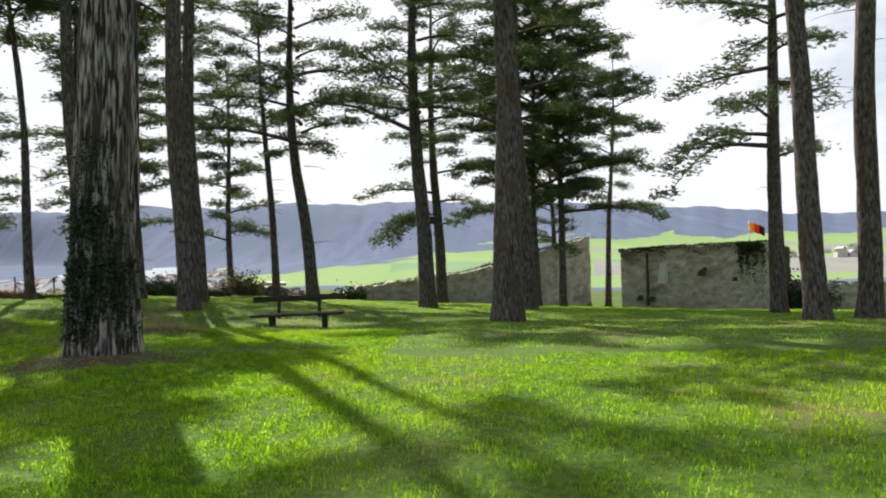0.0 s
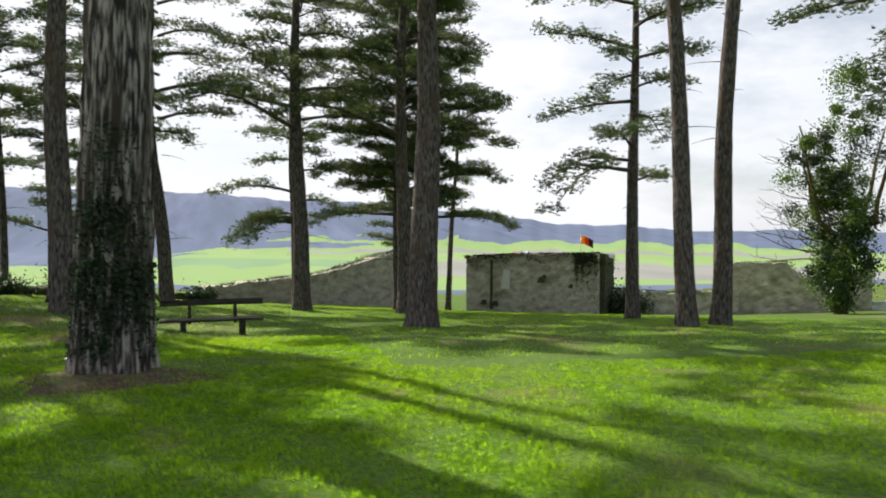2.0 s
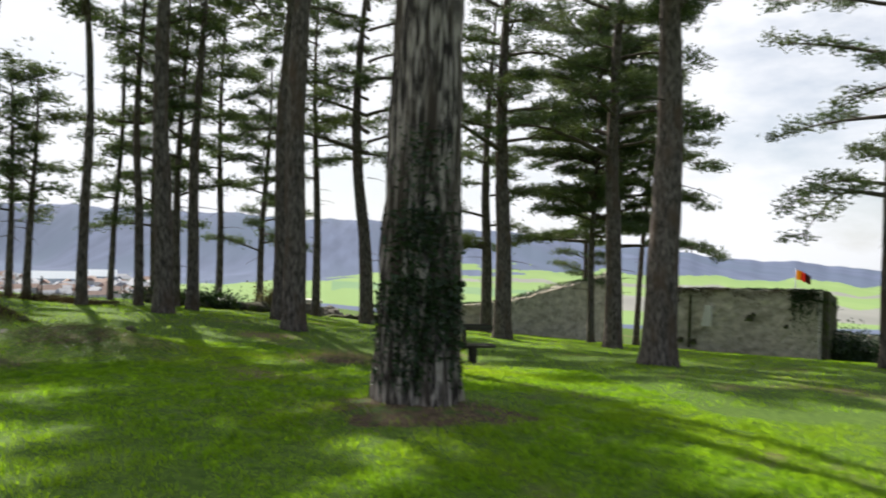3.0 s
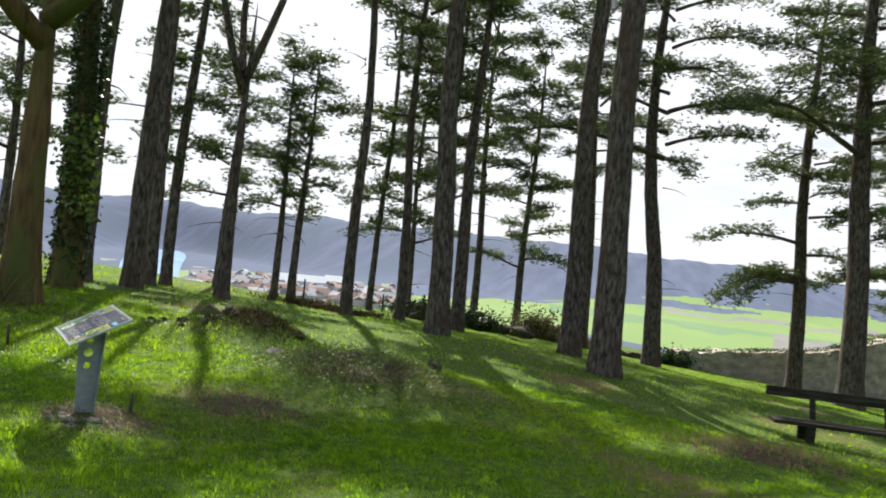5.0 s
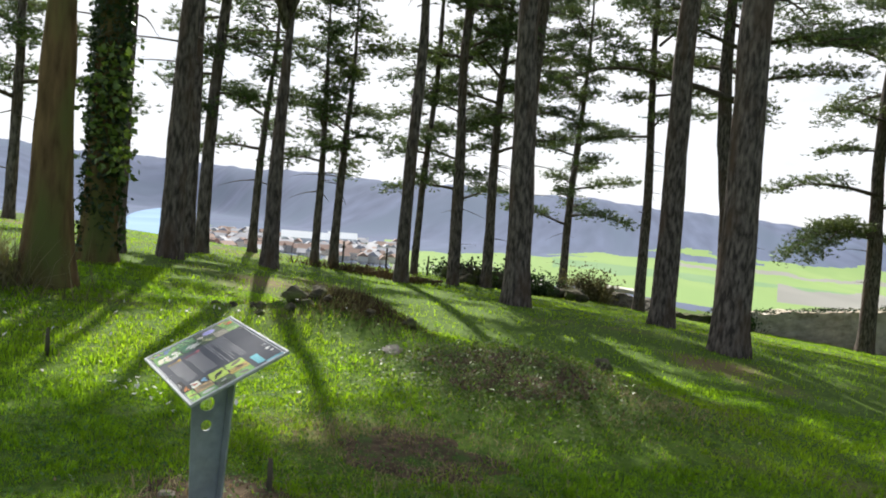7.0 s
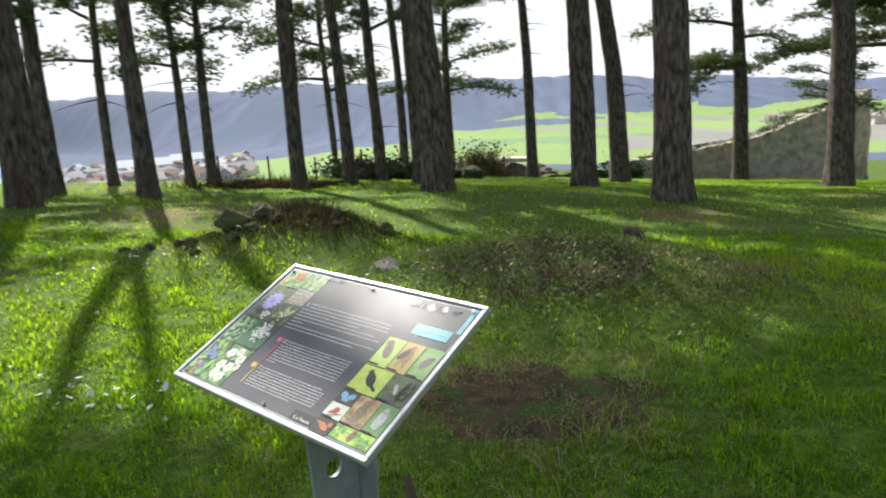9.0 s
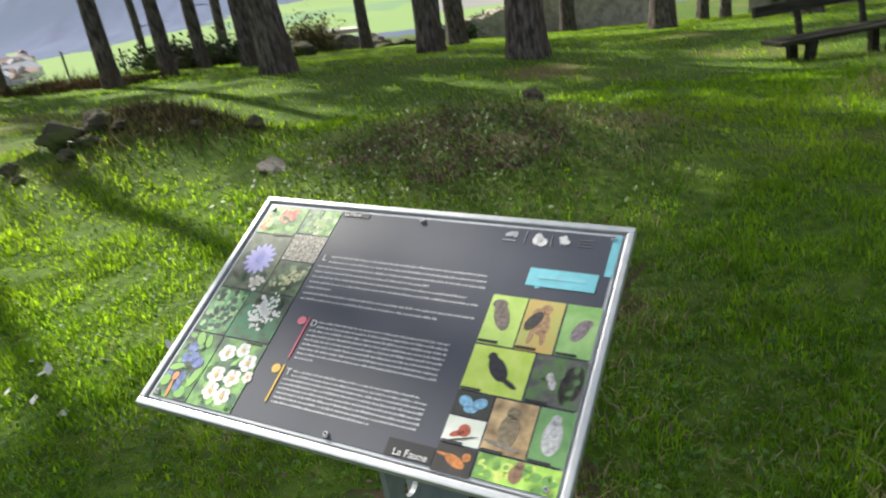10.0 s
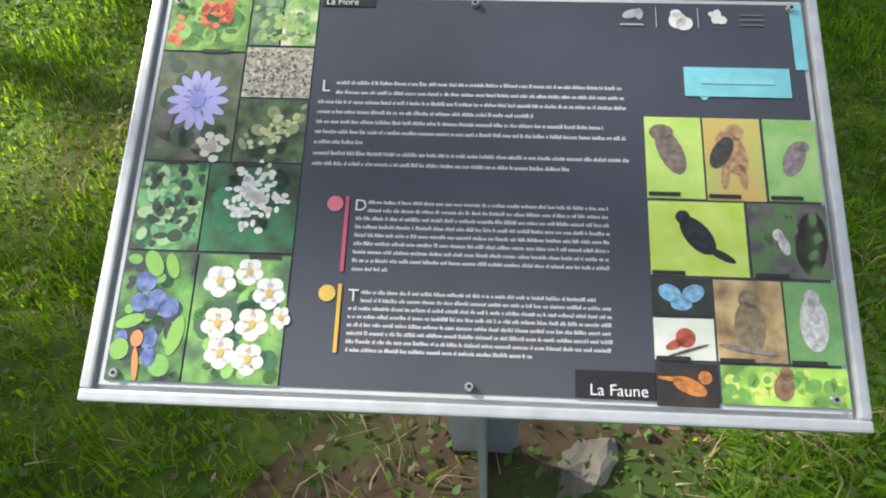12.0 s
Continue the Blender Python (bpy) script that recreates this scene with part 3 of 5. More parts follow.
for k in range(120):
    stem = k % 3                                     # a tall main stem, a lower second one, and hanging skirts
    h = clump.uniform(0.4, (12.5, 9.3, 7.0)[stem])
    cx, cy = ((0.5, 0.0), (-1.25, 0.5), (-0.1, -0.4))[stem]
    top = (12.5, 9.3, 7.0)[stem]
    reach = (0.25 + 1.15 * math.sin(min(1, h / top) * math.pi * 0.9)) * clump.uniform(0.2, 1.25)
    an = clump.uniform(0, 6.3)
    low = min(1, h / 3)
    size = clump.uniform(0.16, 0.36)
    pts = rng.normal(0, 1, (int(clump.uniform(220, 520)), 3)) * [size, size, size * 0.9] + [cx * low + reach * math.cos(an), cy * low + reach * math.sin(an), h]
    pts = pts[pts[:, 2] > 0.1]
    v, f = leaves(pts, rng, 0.12)
    part("foliage", tri_mesh("foliage", v, f, M_IVYDARK if k % 5 in (0, 2) else M_IVY), None, evergreen, "dense ivy leaves")
for k in range(16):
    an, h = 2.6 + clump.uniform(-0.9, 0.9), clump.uniform(2.6, 8.5)
    way = Vector((math.cos(an), math.sin(an), clump.uniform(0.0, 0.35)))
    q = [Vector((0, 0, h)) + way * 0.5]
    for s in range(7):
        way = (way + Vector((clump.uniform(-0.3, 0.3), clump.uniform(-0.3, 0.3), clump.uniform(-0.25, 0.3)))).normalized()
        q.append(q[-1] + way * clump.uniform(0.45, 0.7))
    vs, fs = tube(q, [0.05 * (1 - 0.13 * s) for s in range(8)], 5)
    for s in (3, 4, 5, 6):
        w2 = Vector((clump.uniform(-1, 0.2), clump.uniform(-1, 1), clump.uniform(-0.3, 0.9))).normalized()
        v2, f2 = tube([q[s], q[s] + w2 * 0.4, q[s] + w2 * 0.8 + Vector((0, 0, 0.12))], [0.018, 0.012, 0.005], 4)
        fs += [tuple(c + len(vs) for c in f) for f in f2]
        vs += v2
    part("twig", mesh_of("twig", vs, fs, M_TWIG, True), None, evergreen, "bare grey twig")


# ---------------------------------------------------------------- the ruined walls
def ruin(name, path, tops, thick, label, seed, mat=M_STONE, cell=0.22):
    """A rubble wall along path with a ragged top: face stones pushed in and out, real thickness."""
    rnd = random.Random(seed)
    thing = new(name)
    off = Vector((seed * 13.7, 0, 0))
    dist = [0.0]
    for p, q in zip(path, path[1:]):
        dist.append(dist[-1] + math.dist(p, q))
    n = max(2, int(dist[-1] / cell))
    rows, grids = 16, []
    for i in range(n + 1):
        s = dist[-1] * i / n
        x, y = float(np.interp(s, dist, [p[0] for p in path])), float(np.interp(s, dist, [p[1] for p in path]))
        x2, y2 = float(np.interp(s + 0.1, dist, [p[0] for p in path])), float(np.interp(s + 0.1, dist, [p[1] for p in path]))
        if s + 0.1 > dist[-1]:
            x2, y2 = x + tx * 0.1, y + ty * 0.1
        tx, ty = (x2 - x), (y2 - y)
        ln = math.hypot(tx, ty)
        tx, ty = tx / ln, ty / ln
        nx, ny = ty, -tx
        top = float(np.interp(s, dist, tops)) + 0.16 * noise.noise(Vector((s * 1.1, seed, 0))) + 0.10 * noise.noise(Vector((s * 3.4, seed, 4)))
        base = ground_z(x, y) - 0.5
        col = []
        for face in (1, -1):
            order = range(rows + 1) if face == 1 else range(rows, -1, -1)
            for k in order:
                z = base + (top - base) * k / rows
                d = thick / 2 + 0.07 * noise.noise(Vector((s * 2.6, z * 3.4, seed + face))) + 0.04 * noise.noise(Vector((s * 6, z * 7, seed)))
                col.append((x + nx * d * face, y + ny * d * face, z))
        grids.append(col)
    m = len(grids[0])
    vs = [v for c in grids for v in c]
    fs = [(i * m + k, i * m + (k + 1) % m, (i + 1) * m + (k + 1) % m, (i + 1) * m + k) for i in range(n) for k in range(m)]
    fs.append(tuple(reversed(range(m))))
    fs.append(tuple(n * m + k for k in range(m)))
    part("masonry", mesh_of("masonry", vs, fs, mat), None, thing)
    return tagged(thing, label, "ruin wall", kind="structure")


def wall_growth(thing, path, tops, count, seed, mat, size=0.085, name="ivy", drop=0.13, out=0.0, label="dark ivy and moss along the wall top"):
    """Ivy and moss along the top of a wall."""
    rng = np.random.default_rng(seed)
    t = rng.uniform(0, 1, count)
    x = np.interp(t, np.linspace(0, 1, len(path)), [p[0] for p in path]) + rng.normal(0, 0.05 if out else 0.22, count) - 0.70 * out
    y = np.interp(t, np.linspace(0, 1, len(path)), [p[1] for p in path]) + rng.normal(0, 0.05 if out else 0.22, count) - 0.71 * out
    z = np.interp(t, np.linspace(0, 1, len(path)), tops) + 0.05 - np.abs(rng.normal(0, 1, count)) * drop * (0.6 + 0.4 * np.sin(t * 23 + seed))
    v, f = leaves(np.stack([x, y, z], 1), rng, size)
    part(name, tri_mesh(name, v, f, mat), None, thing, label)


w1, t1 = [(-5.0, 37.6), (1.4, 40.9), (5.0, 43.0), (9.6, 46.4)], [-2.75, -2.3, -1.55, -0.62]
long_wall = ruin("ruined_wall", w1, t1, 0.8, "long ruined stone wall whose top climbs to one end", 1)
wall_growth(long_wall, w1, t1, 5200, 31, M_IVYDARK)
w2, t2 = [(10.9, 41.3), (13.1, 39.4), (16.8, 35.6)], [-1.42, -1.25, -1.08]
gate_wall = ruin("ruined_gatehouse", w2, t2, 1.1, "tall block of weathered ruined masonry with ivied edges", 2)
wall_growth(gate_wall, w2, t2, 3800, 32, M_IVYDARK)
wall_growth(gate_wall, w2, t2, 1500, 36, M_DEAD, 0.09, "dry_growth", 0.42, 0.6, "brown dry growth hanging from the wall top")
wall_growth(gate_wall, [(15.9, 36.5), (16.9, 35.6)], [-1.1, -1.2], 2200, 37, M_IVYDARK, 0.1, "ivy", 1.1, 0.6, "dark ivy hanging down the corner")
w3, t3 = [(16.9, 35.9), (18.4, 37.4)], [-1.1, -1.5]
side = ruin("ruined_wall", w3, t3, 0.9, "ivy-covered end of the ruined block", 3, M_MOSS_SHADE)
wall_growth(side, w3, [-1.5, -2.1], 3200, 33, M_IVYDARK)
w4, t4 = [(18.2, 37.2), (22.0, 36.6), (26.0, 35.0)], [-3.3, -3.55, -3.4]
low_wall = ruin("ruined_wall", w4, t4, 0.7, "low broken stone wall overgrown with ivy", 4)
wall_growth(low_wall, w4, t4, 3600, 34, M_IVYDARK)
w5, t5 = [(26.0, 35.4), (28.2, 33.6), (28.9, 33.0), (31.5, 30.5)], [-1.75, -1.6, -2.6, -1.8]
far_ruin = ruin("ruined_wall", w5, t5, 0.9, "stub of ruined grey wall with a broken top", 5)
wall_growth(far_ruin, w5, t5, 1800, 35, M_IVYDARK)
w6, t6 = [(30.5, 31.6), (36.0, 26.0)], [-3.8, -3.7]
ruin("boundary_wall", w6, t6, 0.4, "pale rendered boundary wall beyond the trees", 6, M_LIME)
w7, t7 = [(-8.5, 36.6), (-5.2, 37.6)], [-3.0, -2.95]
ruin("ruined_wall", w7, t7, 0.5, "low remnant of wall at the edge of the grass", 7, M_MOSS_SHADE)

# pale scar of render; dark patches paint the shade of buttress edge and holes
def wall_patch(name, s, z, w, h, mat, label, proud=0.1):
    (x1, y1), (x2, y2) = w2[0], w2[2]
    x, y = x1 + (x2 - x1) * s, y1 + (y2 - y1) * s
    an = math.atan2(y2 - y1, x2 - x1)
    bm = bmesh.new()
    bmesh.ops.create_grid(bm, x_segments=6, y_segments=8, size=0.5)
    for v in bm.verts:
        u, t = v.co.x, v.co.y
        v.co = ((u + 0.25 * t) * w * (0.75 + 0.5 * (0.5 - t)) + 0.05 * noise.noise((u * 6, t * 6, 2)), 0.03 * noise.noise((u * 5, t * 5, 0)), t * h)
    geo = bmesh.ops.extrude_face_region(bm, geom=bm.faces[:])
    bmesh.ops.translate(bm, vec=(0, 0.25, 0), verts=[v for v in geo["geom"] if isinstance(v, bmesh.types.BMVert)])
    ob = part(name, bm, mat, gate_wall, label)
    ob.matrix_world = Matrix.Translation((x + math.sin(an) * (0.55 + proud), y - math.cos(an) * (0.55 + proud), z)) @ Matrix.Rotation(an, 4, "Z")


wall_patch("crack_shade", 0.21, -3.1, 0.10, 3.0, M_MOSS_SHADE, "dark strip painting the shade of a vertical groove between two builds of masonry", 0.05)
wall_patch("render_scar", 0.33, -2.75, 0.42, 1.15, M_LIME, "pale scar of old render", 0.15)
for s, z, w in ((0.60, -2.7, 0.35), (0.15, -4.2, 0.3), (0.24, -4.25, 0.3), (0.62, -2.5, 0.2), (0.82, -3.0, 0.22)):
    wall_patch("putlog_hole_shade", s, z, w, w, M_MOSS_SHADE, "dark patch painting the shade inside an opening in the masonry", 0.035)

# flags over the ruin
def fly(x, y, z, colours, wide, tall, label):
    flag = new("flag")
    flag.location = (x, y, ground_z(x, y))
    h = z - flag.location.z
    vs, fs = tube([Vector((0, 0, -0.2)), Vector((0, 0, h * 0.5)), Vector((0, 0, h + 0.3))], [0.03, 0.026, 0.02], 8)
    part("pole", mesh_of("pole", vs, fs, M_STEEL, True), None, flag)
    for i, col in enumerate(colours):
        bm = bmesh.new()
        bmesh.ops.create_grid(bm, x_segments=8, y_segments=2, size=0.5)
        for v in bm.verts:
            u = v.co.x + 0.5
            v.co = (0.03 + (i + u) * wide, 0.06 * math.sin((i + u) * 3.5), h + v.co.y * tall - 0.10 * (i + u) - 0.03 * math.sin((i + u) * 5))
        geo = bmesh.ops.extrude_face_region(bm, geom=bm.faces[:])
        bmesh.ops.translate(bm, vec=(0, 0.006, 0), verts=[v for v in geo["geom"] if isinstance(v, bmesh.types.BMVert)])
        part("stripe", bm, leafy("flag_cloth", col, col, (1.6, 1.6, 1.6), 0.5, 0.8, 0.0), flag)
    return tagged(flag, label, "flag", "flags over the ruin")


fly(17.1, 38.3, -0.28, ((0.55, 0.30, 0.03), (0.45, 0.06, 0.03), (0.10, 0.03, 0.02)), 0.27, 0.5, "small orange and yellow flag flying above the ruin")


# ---------------------------------------------------------------- information panel
PU, PC, TILT = Vector((0.7717, -0.6339, -0.0509)).normalized(), Vector((-11.9697, 11.2704, -0.8253)), radians(26.58)
PN = Vector((-PU.y, PU.x, 0)).normalized()
PY = PN * math.cos(TILT) + Vector((0, 0, math.sin(TILT)))
PZ = PU.cross(PY).normalized()
PY = PZ.cross(PU)
PANEL = Matrix(((PU.x, PY.x, PZ.x, PC.x), (PU.y, PY.y, PZ.y, PC.y), (PU.z, PY.z, PZ.z, PC.z), (0, 0, 0, 1)))
stand = new("information_panel")
gz = ground_z(PC.x + 0.03, PC.y + 0.04)
stand.location = (PC.x, PC.y, gz)
tagged(stand, "slanted information panel on a grey steel post in the grass", "sign")
to_stand = Matrix.Translation((-PC.x, -PC.y, -gz))


def on_panel(name, shape, mat, parent, label=""):
    ob = part(name, shape, mat, parent, label)
    ob.matrix_parent_inverse = Matrix()
    ob.matrix_local = to_stand @ PANEL if parent == stand else Matrix()
    return ob


W, H = 0.70, 0.45


def uv(u, v, z=0.0):
    """Millimetres from the panel's upper left corner to the panel's own metres."""
    return Vector((u / 1000 - W / 2, H / 2 - v / 1000, z))


bm = bmesh.new()
box(bm, (W, H, 0.004), Matrix.Translation((0, 0, -0.010)))
tray = on_panel("tray", bm, M_RIM, stand, "brushed metal tray with a raised rim")
for su, sv, w, h in ((0, 1, W, 0.011), (0, -1, W, 0.011), (1, 0, 0.011, H - 0.022), (-1, 0, 0.011, H - 0.022)):
    bm = bmesh.new()
    box(bm, (w, h, 0.014), Matrix.Translation((su * (W / 2 - 0.0055), sv * (H / 2 - 0.0055), -0.005)), 0.0025)
    on_panel("rim", bm, M_RIM, tray)
bm = bmesh.new()
box(bm, (W - 0.03, H - 0.03, 0.004), Matrix.Translation((0, 0, -0.004)), 0.001)
sheet = on_panel("printed_sheet", bm, plain("sheet_edge", (0.55, 0.57, 0.58), 0.35), stand, "glossy printed sheet in charcoal with photographs")
TOP = -0.002


def slab(u0, v0, u1, v1, mat, name, z, parent=sheet, label="", thick=0.0006):
    bm = bmesh.new()
    a, b = uv(u0, v0), uv(u1, v1)
    box(bm, (b.x - a.x, a.y - b.y, thick), Matrix.Translation(((a.x + b.x) / 2, (a.y + b.y) / 2, TOP + z)))
    return on_panel(name, bm, mat, parent, label)


slab(20, 20, 680, 430, M_SLATE, "charcoal_ground", 0.0006)


def disc_shapes(name, shapes, mat, z, label=""):
    """Flat ovals: (u, v, ru, rv, turn) in millimetres, joined in one print."""
    vs, fs = [], []
    for u, v, ru, rv, turn in shapes:
        c, s = math.cos(radians(turn)), math.sin(radians(turn))
        n, k0 = 14, len(vs)
        for k in range(n):
            a = 2 * math.pi * k / n
            x, y = ru * math.cos(a), rv * math.sin(a)
            vs.append(uv(u + x * c - y * s, v + x * s + y * c, TOP + z))
        fs.append(tuple(k0 + n - 1 - k for k in range(n)))
    ob = on_panel(name, mesh_of(name, vs, fs, mat), None, sheet, label)
    return tagged(ob, label, kind="stuff") if len(shapes) > 4 else ob


def photo(u0, v0, u1, v1, low, high, second, label, scale=38, second_range=(0.45, 0.62)):
    low, high, second = [tuple(min(0.85, v * 1.35) for v in c) if c else None for c in (low, high, second)]
    m = material("photo_print", low, high, scale, 0.3, second=second, second_scale=scale * 0.6, second_range=second_range, detail=4, coat=True)
    return slab(u0, v0, u1, v1, m, "photograph", 0.0016, label=label)


GREEN_D, GREEN_M, GREEN_L = (0.02, 0.06, 0.025), (0.07, 0.22, 0.06), (0.22, 0.42, 0.08)
photo(22, 22, 108, 88, GREEN_D, GREEN_L, None, "photograph of red berries among green leaves", 45)
photo(110, 22, 142, 80, GREEN_D, (0.16, 0.28, 0.14), None, "photograph of pale green shoots", 60)
photo(144, 22, 180, 80, GREEN_M, GREEN_L, (0.5, 0.55, 0.35), "photograph of a green plant", 70)
photo(110, 83, 180, 141, (0.10, 0.09, 0.07), (0.55, 0.52, 0.42), None, "photograph of pale dry seeds", 170)
photo(22, 91, 108, 213, (0.07, 0.08, 0.05), (0.16, 0.18, 0.11), GREEN_D, "photograph of a pale violet flower", 40)
photo(110, 144, 180, 213, (0.015, 0.02, 0.015), (0.10, 0.16, 0.07), None, "photograph of yellowish blossoms on dark ground", 60)
photo(22, 216, 88, 306, (0.05, 0.16, 0.06), (0.20, 0.42, 0.16), (0.03, 0.05, 0.03), "photograph of a green bush", 50)
photo(90, 216, 180, 306, (0.015, 0.015, 0.012), (0.05, 0.09, 0.045), (0.03, 0.16, 0.07), "photograph of white umbel flowers", 30)
photo(22, 309, 90, 430, (0.02, 0.05, 0.025), (0.14, 0.34, 0.08), (0.015, 0.02, 0.03), "photograph of blue sloes on a twig", 40)
photo(92, 309, 180, 430, (0.04, 0.13, 0.035), (0.20, 0.38, 0.10), (0.05, 0.10, 0.06), "photograph of white dog roses", 40)



def mottle(u0, v0, u1, v1, colours, count, r0, r1, seed, z=0.0019):
    """Out-of-focus leaves and berries inside a photograph: soft-toned ovals kept within its edges."""
    rn = random.Random(seed)
    for k, col in enumerate(colours):
        spots = []
        for _ in range(count):
            r = rn.uniform(r0, r1)
            spots.append((rn.uniform(u0 + r, u1 - r), rn.uniform(v0 + r, v1 - r), r, r * rn.uniform(0.5, 1.0) * 0.95, rn.uniform(0, 180)))
        m = material("photo_spots", col, tuple(min(0.85, c * 1.35) for c in col), 120, 0.3, detail=3, coat=True)
        disc_shapes("photo_detail", spots, m, z + 0.00008 * k)


mottle(22, 22, 108, 88, ((0.16, 0.36, 0.09), (0.25, 0.45, 0.12), (0.06, 0.18, 0.05)), 12, 5, 13, 1)
mottle(52, 22, 92, 62, ((0.62, 0.10, 0.04), (0.70, 0.17, 0.07), (0.45, 0.06, 0.03)), 16, 2.5, 5, 2, 0.0022)
mottle(22, 40, 40, 86, ((0.62, 0.10, 0.04), (0.70, 0.17, 0.07)), 6, 2.5, 5, 3, 0.0022)
mottle(110, 22, 180, 80, ((0.10, 0.22, 0.10), (0.20, 0.33, 0.15), (0.30, 0.42, 0.14)), 22, 2, 6, 4)
mottle(110, 83, 180, 141, ((0.55, 0.52, 0.42), (0.30, 0.27, 0.21), (0.10, 0.09, 0.08)), 150, 0.8, 1.9, 5)
mottle(110, 144, 180, 213, ((0.05, 0.09, 0.05), (0.25, 0.30, 0.16)), 10, 3, 9, 6)
mottle(22, 91, 108, 213, ((0.09, 0.10, 0.06), (0.14, 0.14, 0.12), (0.05, 0.09, 0.05)), 8, 8, 20, 7)
mottle(22, 216, 88, 306, ((0.05, 0.20, 0.09), (0.13, 0.36, 0.16), (0.32, 0.50, 0.25), (0.03, 0.06, 0.04)), 24, 2.5, 8, 8)
mottle(90, 216, 180, 306, ((0.02, 0.05, 0.03), (0.03, 0.17, 0.08)), 8, 6, 15, 9)
mottle(22, 309, 90, 430, ((0.04, 0.11, 0.05), (0.16, 0.36, 0.08), (0.03, 0.04, 0.05)), 14, 4, 11, 10)
mottle(92, 309, 180, 430, ((0.08, 0.20, 0.06), (0.22, 0.42, 0.12), (0.04, 0.12, 0.06)), 16, 5, 13, 11)
mottle(574, 396, 684, 430, ((0.40, 0.62, 0.10), (0.55, 0.66, 0.16), (0.16, 0.34, 0.08)), 12, 3, 8, 12)
mottle(610, 242, 683, 315, ((0.04, 0.05, 0.04), (0.11, 0.10, 0.095), (0.10, 0.17, 0.07)), 14, 3, 8, 13, 0.0018)
mottle(573, 318, 634, 393, ((0.20, 0.13, 0.07), (0.50, 0.38, 0.20)), 9, 4, 10, 14, 0.0018)

PETAL = plain("violet_petal", (0.50, 0.48, 0.86), 0.3)
WHITE = plain("white_print", (0.80, 0.80, 0.77), 0.3)
BLUSH = plain("blush_print", (0.80, 0.74, 0.66), 0.3)
disc_shapes("violet_flower", [(66 + 17 * math.cos(a), 146 + 20 * math.sin(a), 15, 5, math.degrees(a)) for a in np.arange(0, 6.28, 0.449)], PETAL, 0.0022, "violet flower with narrow petals")
disc_shapes("flower_heart", [(66, 146, 8, 9, 0)], plain("blue_heart", (0.30, 0.34, 0.75), 0.3), 0.0026)
rnd = random.Random(4)
disc_shapes("pale_blossom", [(86 + rnd.gauss(0, 9), 197 + rnd.gauss(0, 6), 5, 4, 0) for _ in range(14)], BLUSH, 0.0022)
disc_shapes("yellow_blossom", [(148 + rnd.gauss(0, 11), 178 + rnd.gauss(0, 11), rnd.uniform(2, 4.2), rnd.uniform(2, 3.4), 0) for _ in range(32)], plain("cream_print", (0.66, 0.66, 0.36), 0.3), 0.0022)
disc_shapes("white_umbel", [(138 + rnd.gauss(0, 13), 250 + rnd.gauss(0, 14), rnd.uniform(2, 4.5), rnd.uniform(2, 4), 0) for _ in range(95)], WHITE, 0.0022)
for u, v, s in ((115, 335, 1), (142, 325, 0.85), (163, 345, 1), (118, 375, 1), (150, 375, 1), (124, 402, 0.95), (150, 407, 0.95), (176, 368, 0.7)):
    disc_shapes("rose", [(u + 8 * s * math.cos(a), v + 9 * s * math.sin(a), 8 * s if u < 170 else 4, 7 * s, 0) for a in (0.3, 1.55, 2.8, 4.1, 5.3)], WHITE if v < 360 else BLUSH, 0.0022)
    disc_shapes("rose_heart", [(u, v, 3.5 * s, 4 * s, 0)], plain("rose_gold", (0.62, 0.45, 0.12), 0.3), 0.0027)
SLOE = material("sloe_blue", (0.04, 0.07, 0.22), (0.20, 0.27, 0.52), 90, 0.3, detail=2, coat=True)
disc_shapes("sloes", [(45, 338, 10, 10, 0), (42, 358, 9, 9, 0), (57, 355, 10, 10, 0), (70, 362, 10, 10, 0), (56, 392, 8, 10, 0), (58, 408, 7, 9, 0), (30, 392, 6, 8, 0)], SLOE, 0.0022, "round blue sloes")
disc_shapes("leaf_print", [(50, 320, 14, 8, 60), (68, 322, 6, 13, -20), (80, 388, 7, 19, 12), (30, 402, 9, 10, 0), (36, 376, 14, 6, -20)], plain("leaf_print", (0.24, 0.48, 0.10), 0.3), 0.0025)
disc_shapes("orange_twig", [(45, 392, 6, 8, 0), (47, 415, 3, 16, -8)], plain("orange_print", (0.62, 0.27, 0.10), 0.3), 0.0028)

# right-hand photographs, with plain coloured shapes for the creatures in them
photo(517, 153, 572, 239, (0.34, 0.50, 0.10), (0.45, 0.58, 0.16), None, "photograph with a mottled brown shape on light green")
photo(574, 153, 629, 240, (0.30, 0.45, 0.12), (0.55, 0.30, 0.10), None, "photograph with a tawny shape on green and orange", 14)
photo(632, 153, 682, 239, (0.16, 0.34, 0.09), (0.30, 0.46, 0.18), None, "photograph with a dusky shape on green")
photo(517, 242, 607, 315, (0.38, 0.52, 0.06), (0.50, 0.60, 0.14), None, "photograph with a black shape on yellow-green")
photo(610, 242, 683, 315, (0.05, 0.055, 0.05), (0.13, 0.12, 0.11), (0.08, 0.16, 0.05), "photograph of dark bark with a pale spot", 60)
photo(517, 318, 571, 353, (0.012, 0.015, 0.012), (0.04, 0.045, 0.035), None, "photograph with a sky-blue shape on black")
photo(517, 355, 571, 393, (0.50, 0.54, 0.44), (0.66, 0.70, 0.58), None, "photograph with a red shape on pale ground")
photo(573, 318, 634, 393, (0.16, 0.10, 0.05), (0.55, 0.40, 0.20), None, "photograph with a streaked brown shape on wood", 40)
photo(636, 318, 684, 393, (0.09, 0.22, 0.07), (0.18, 0.34, 0.13), None, "photograph with a whitish shape on green")
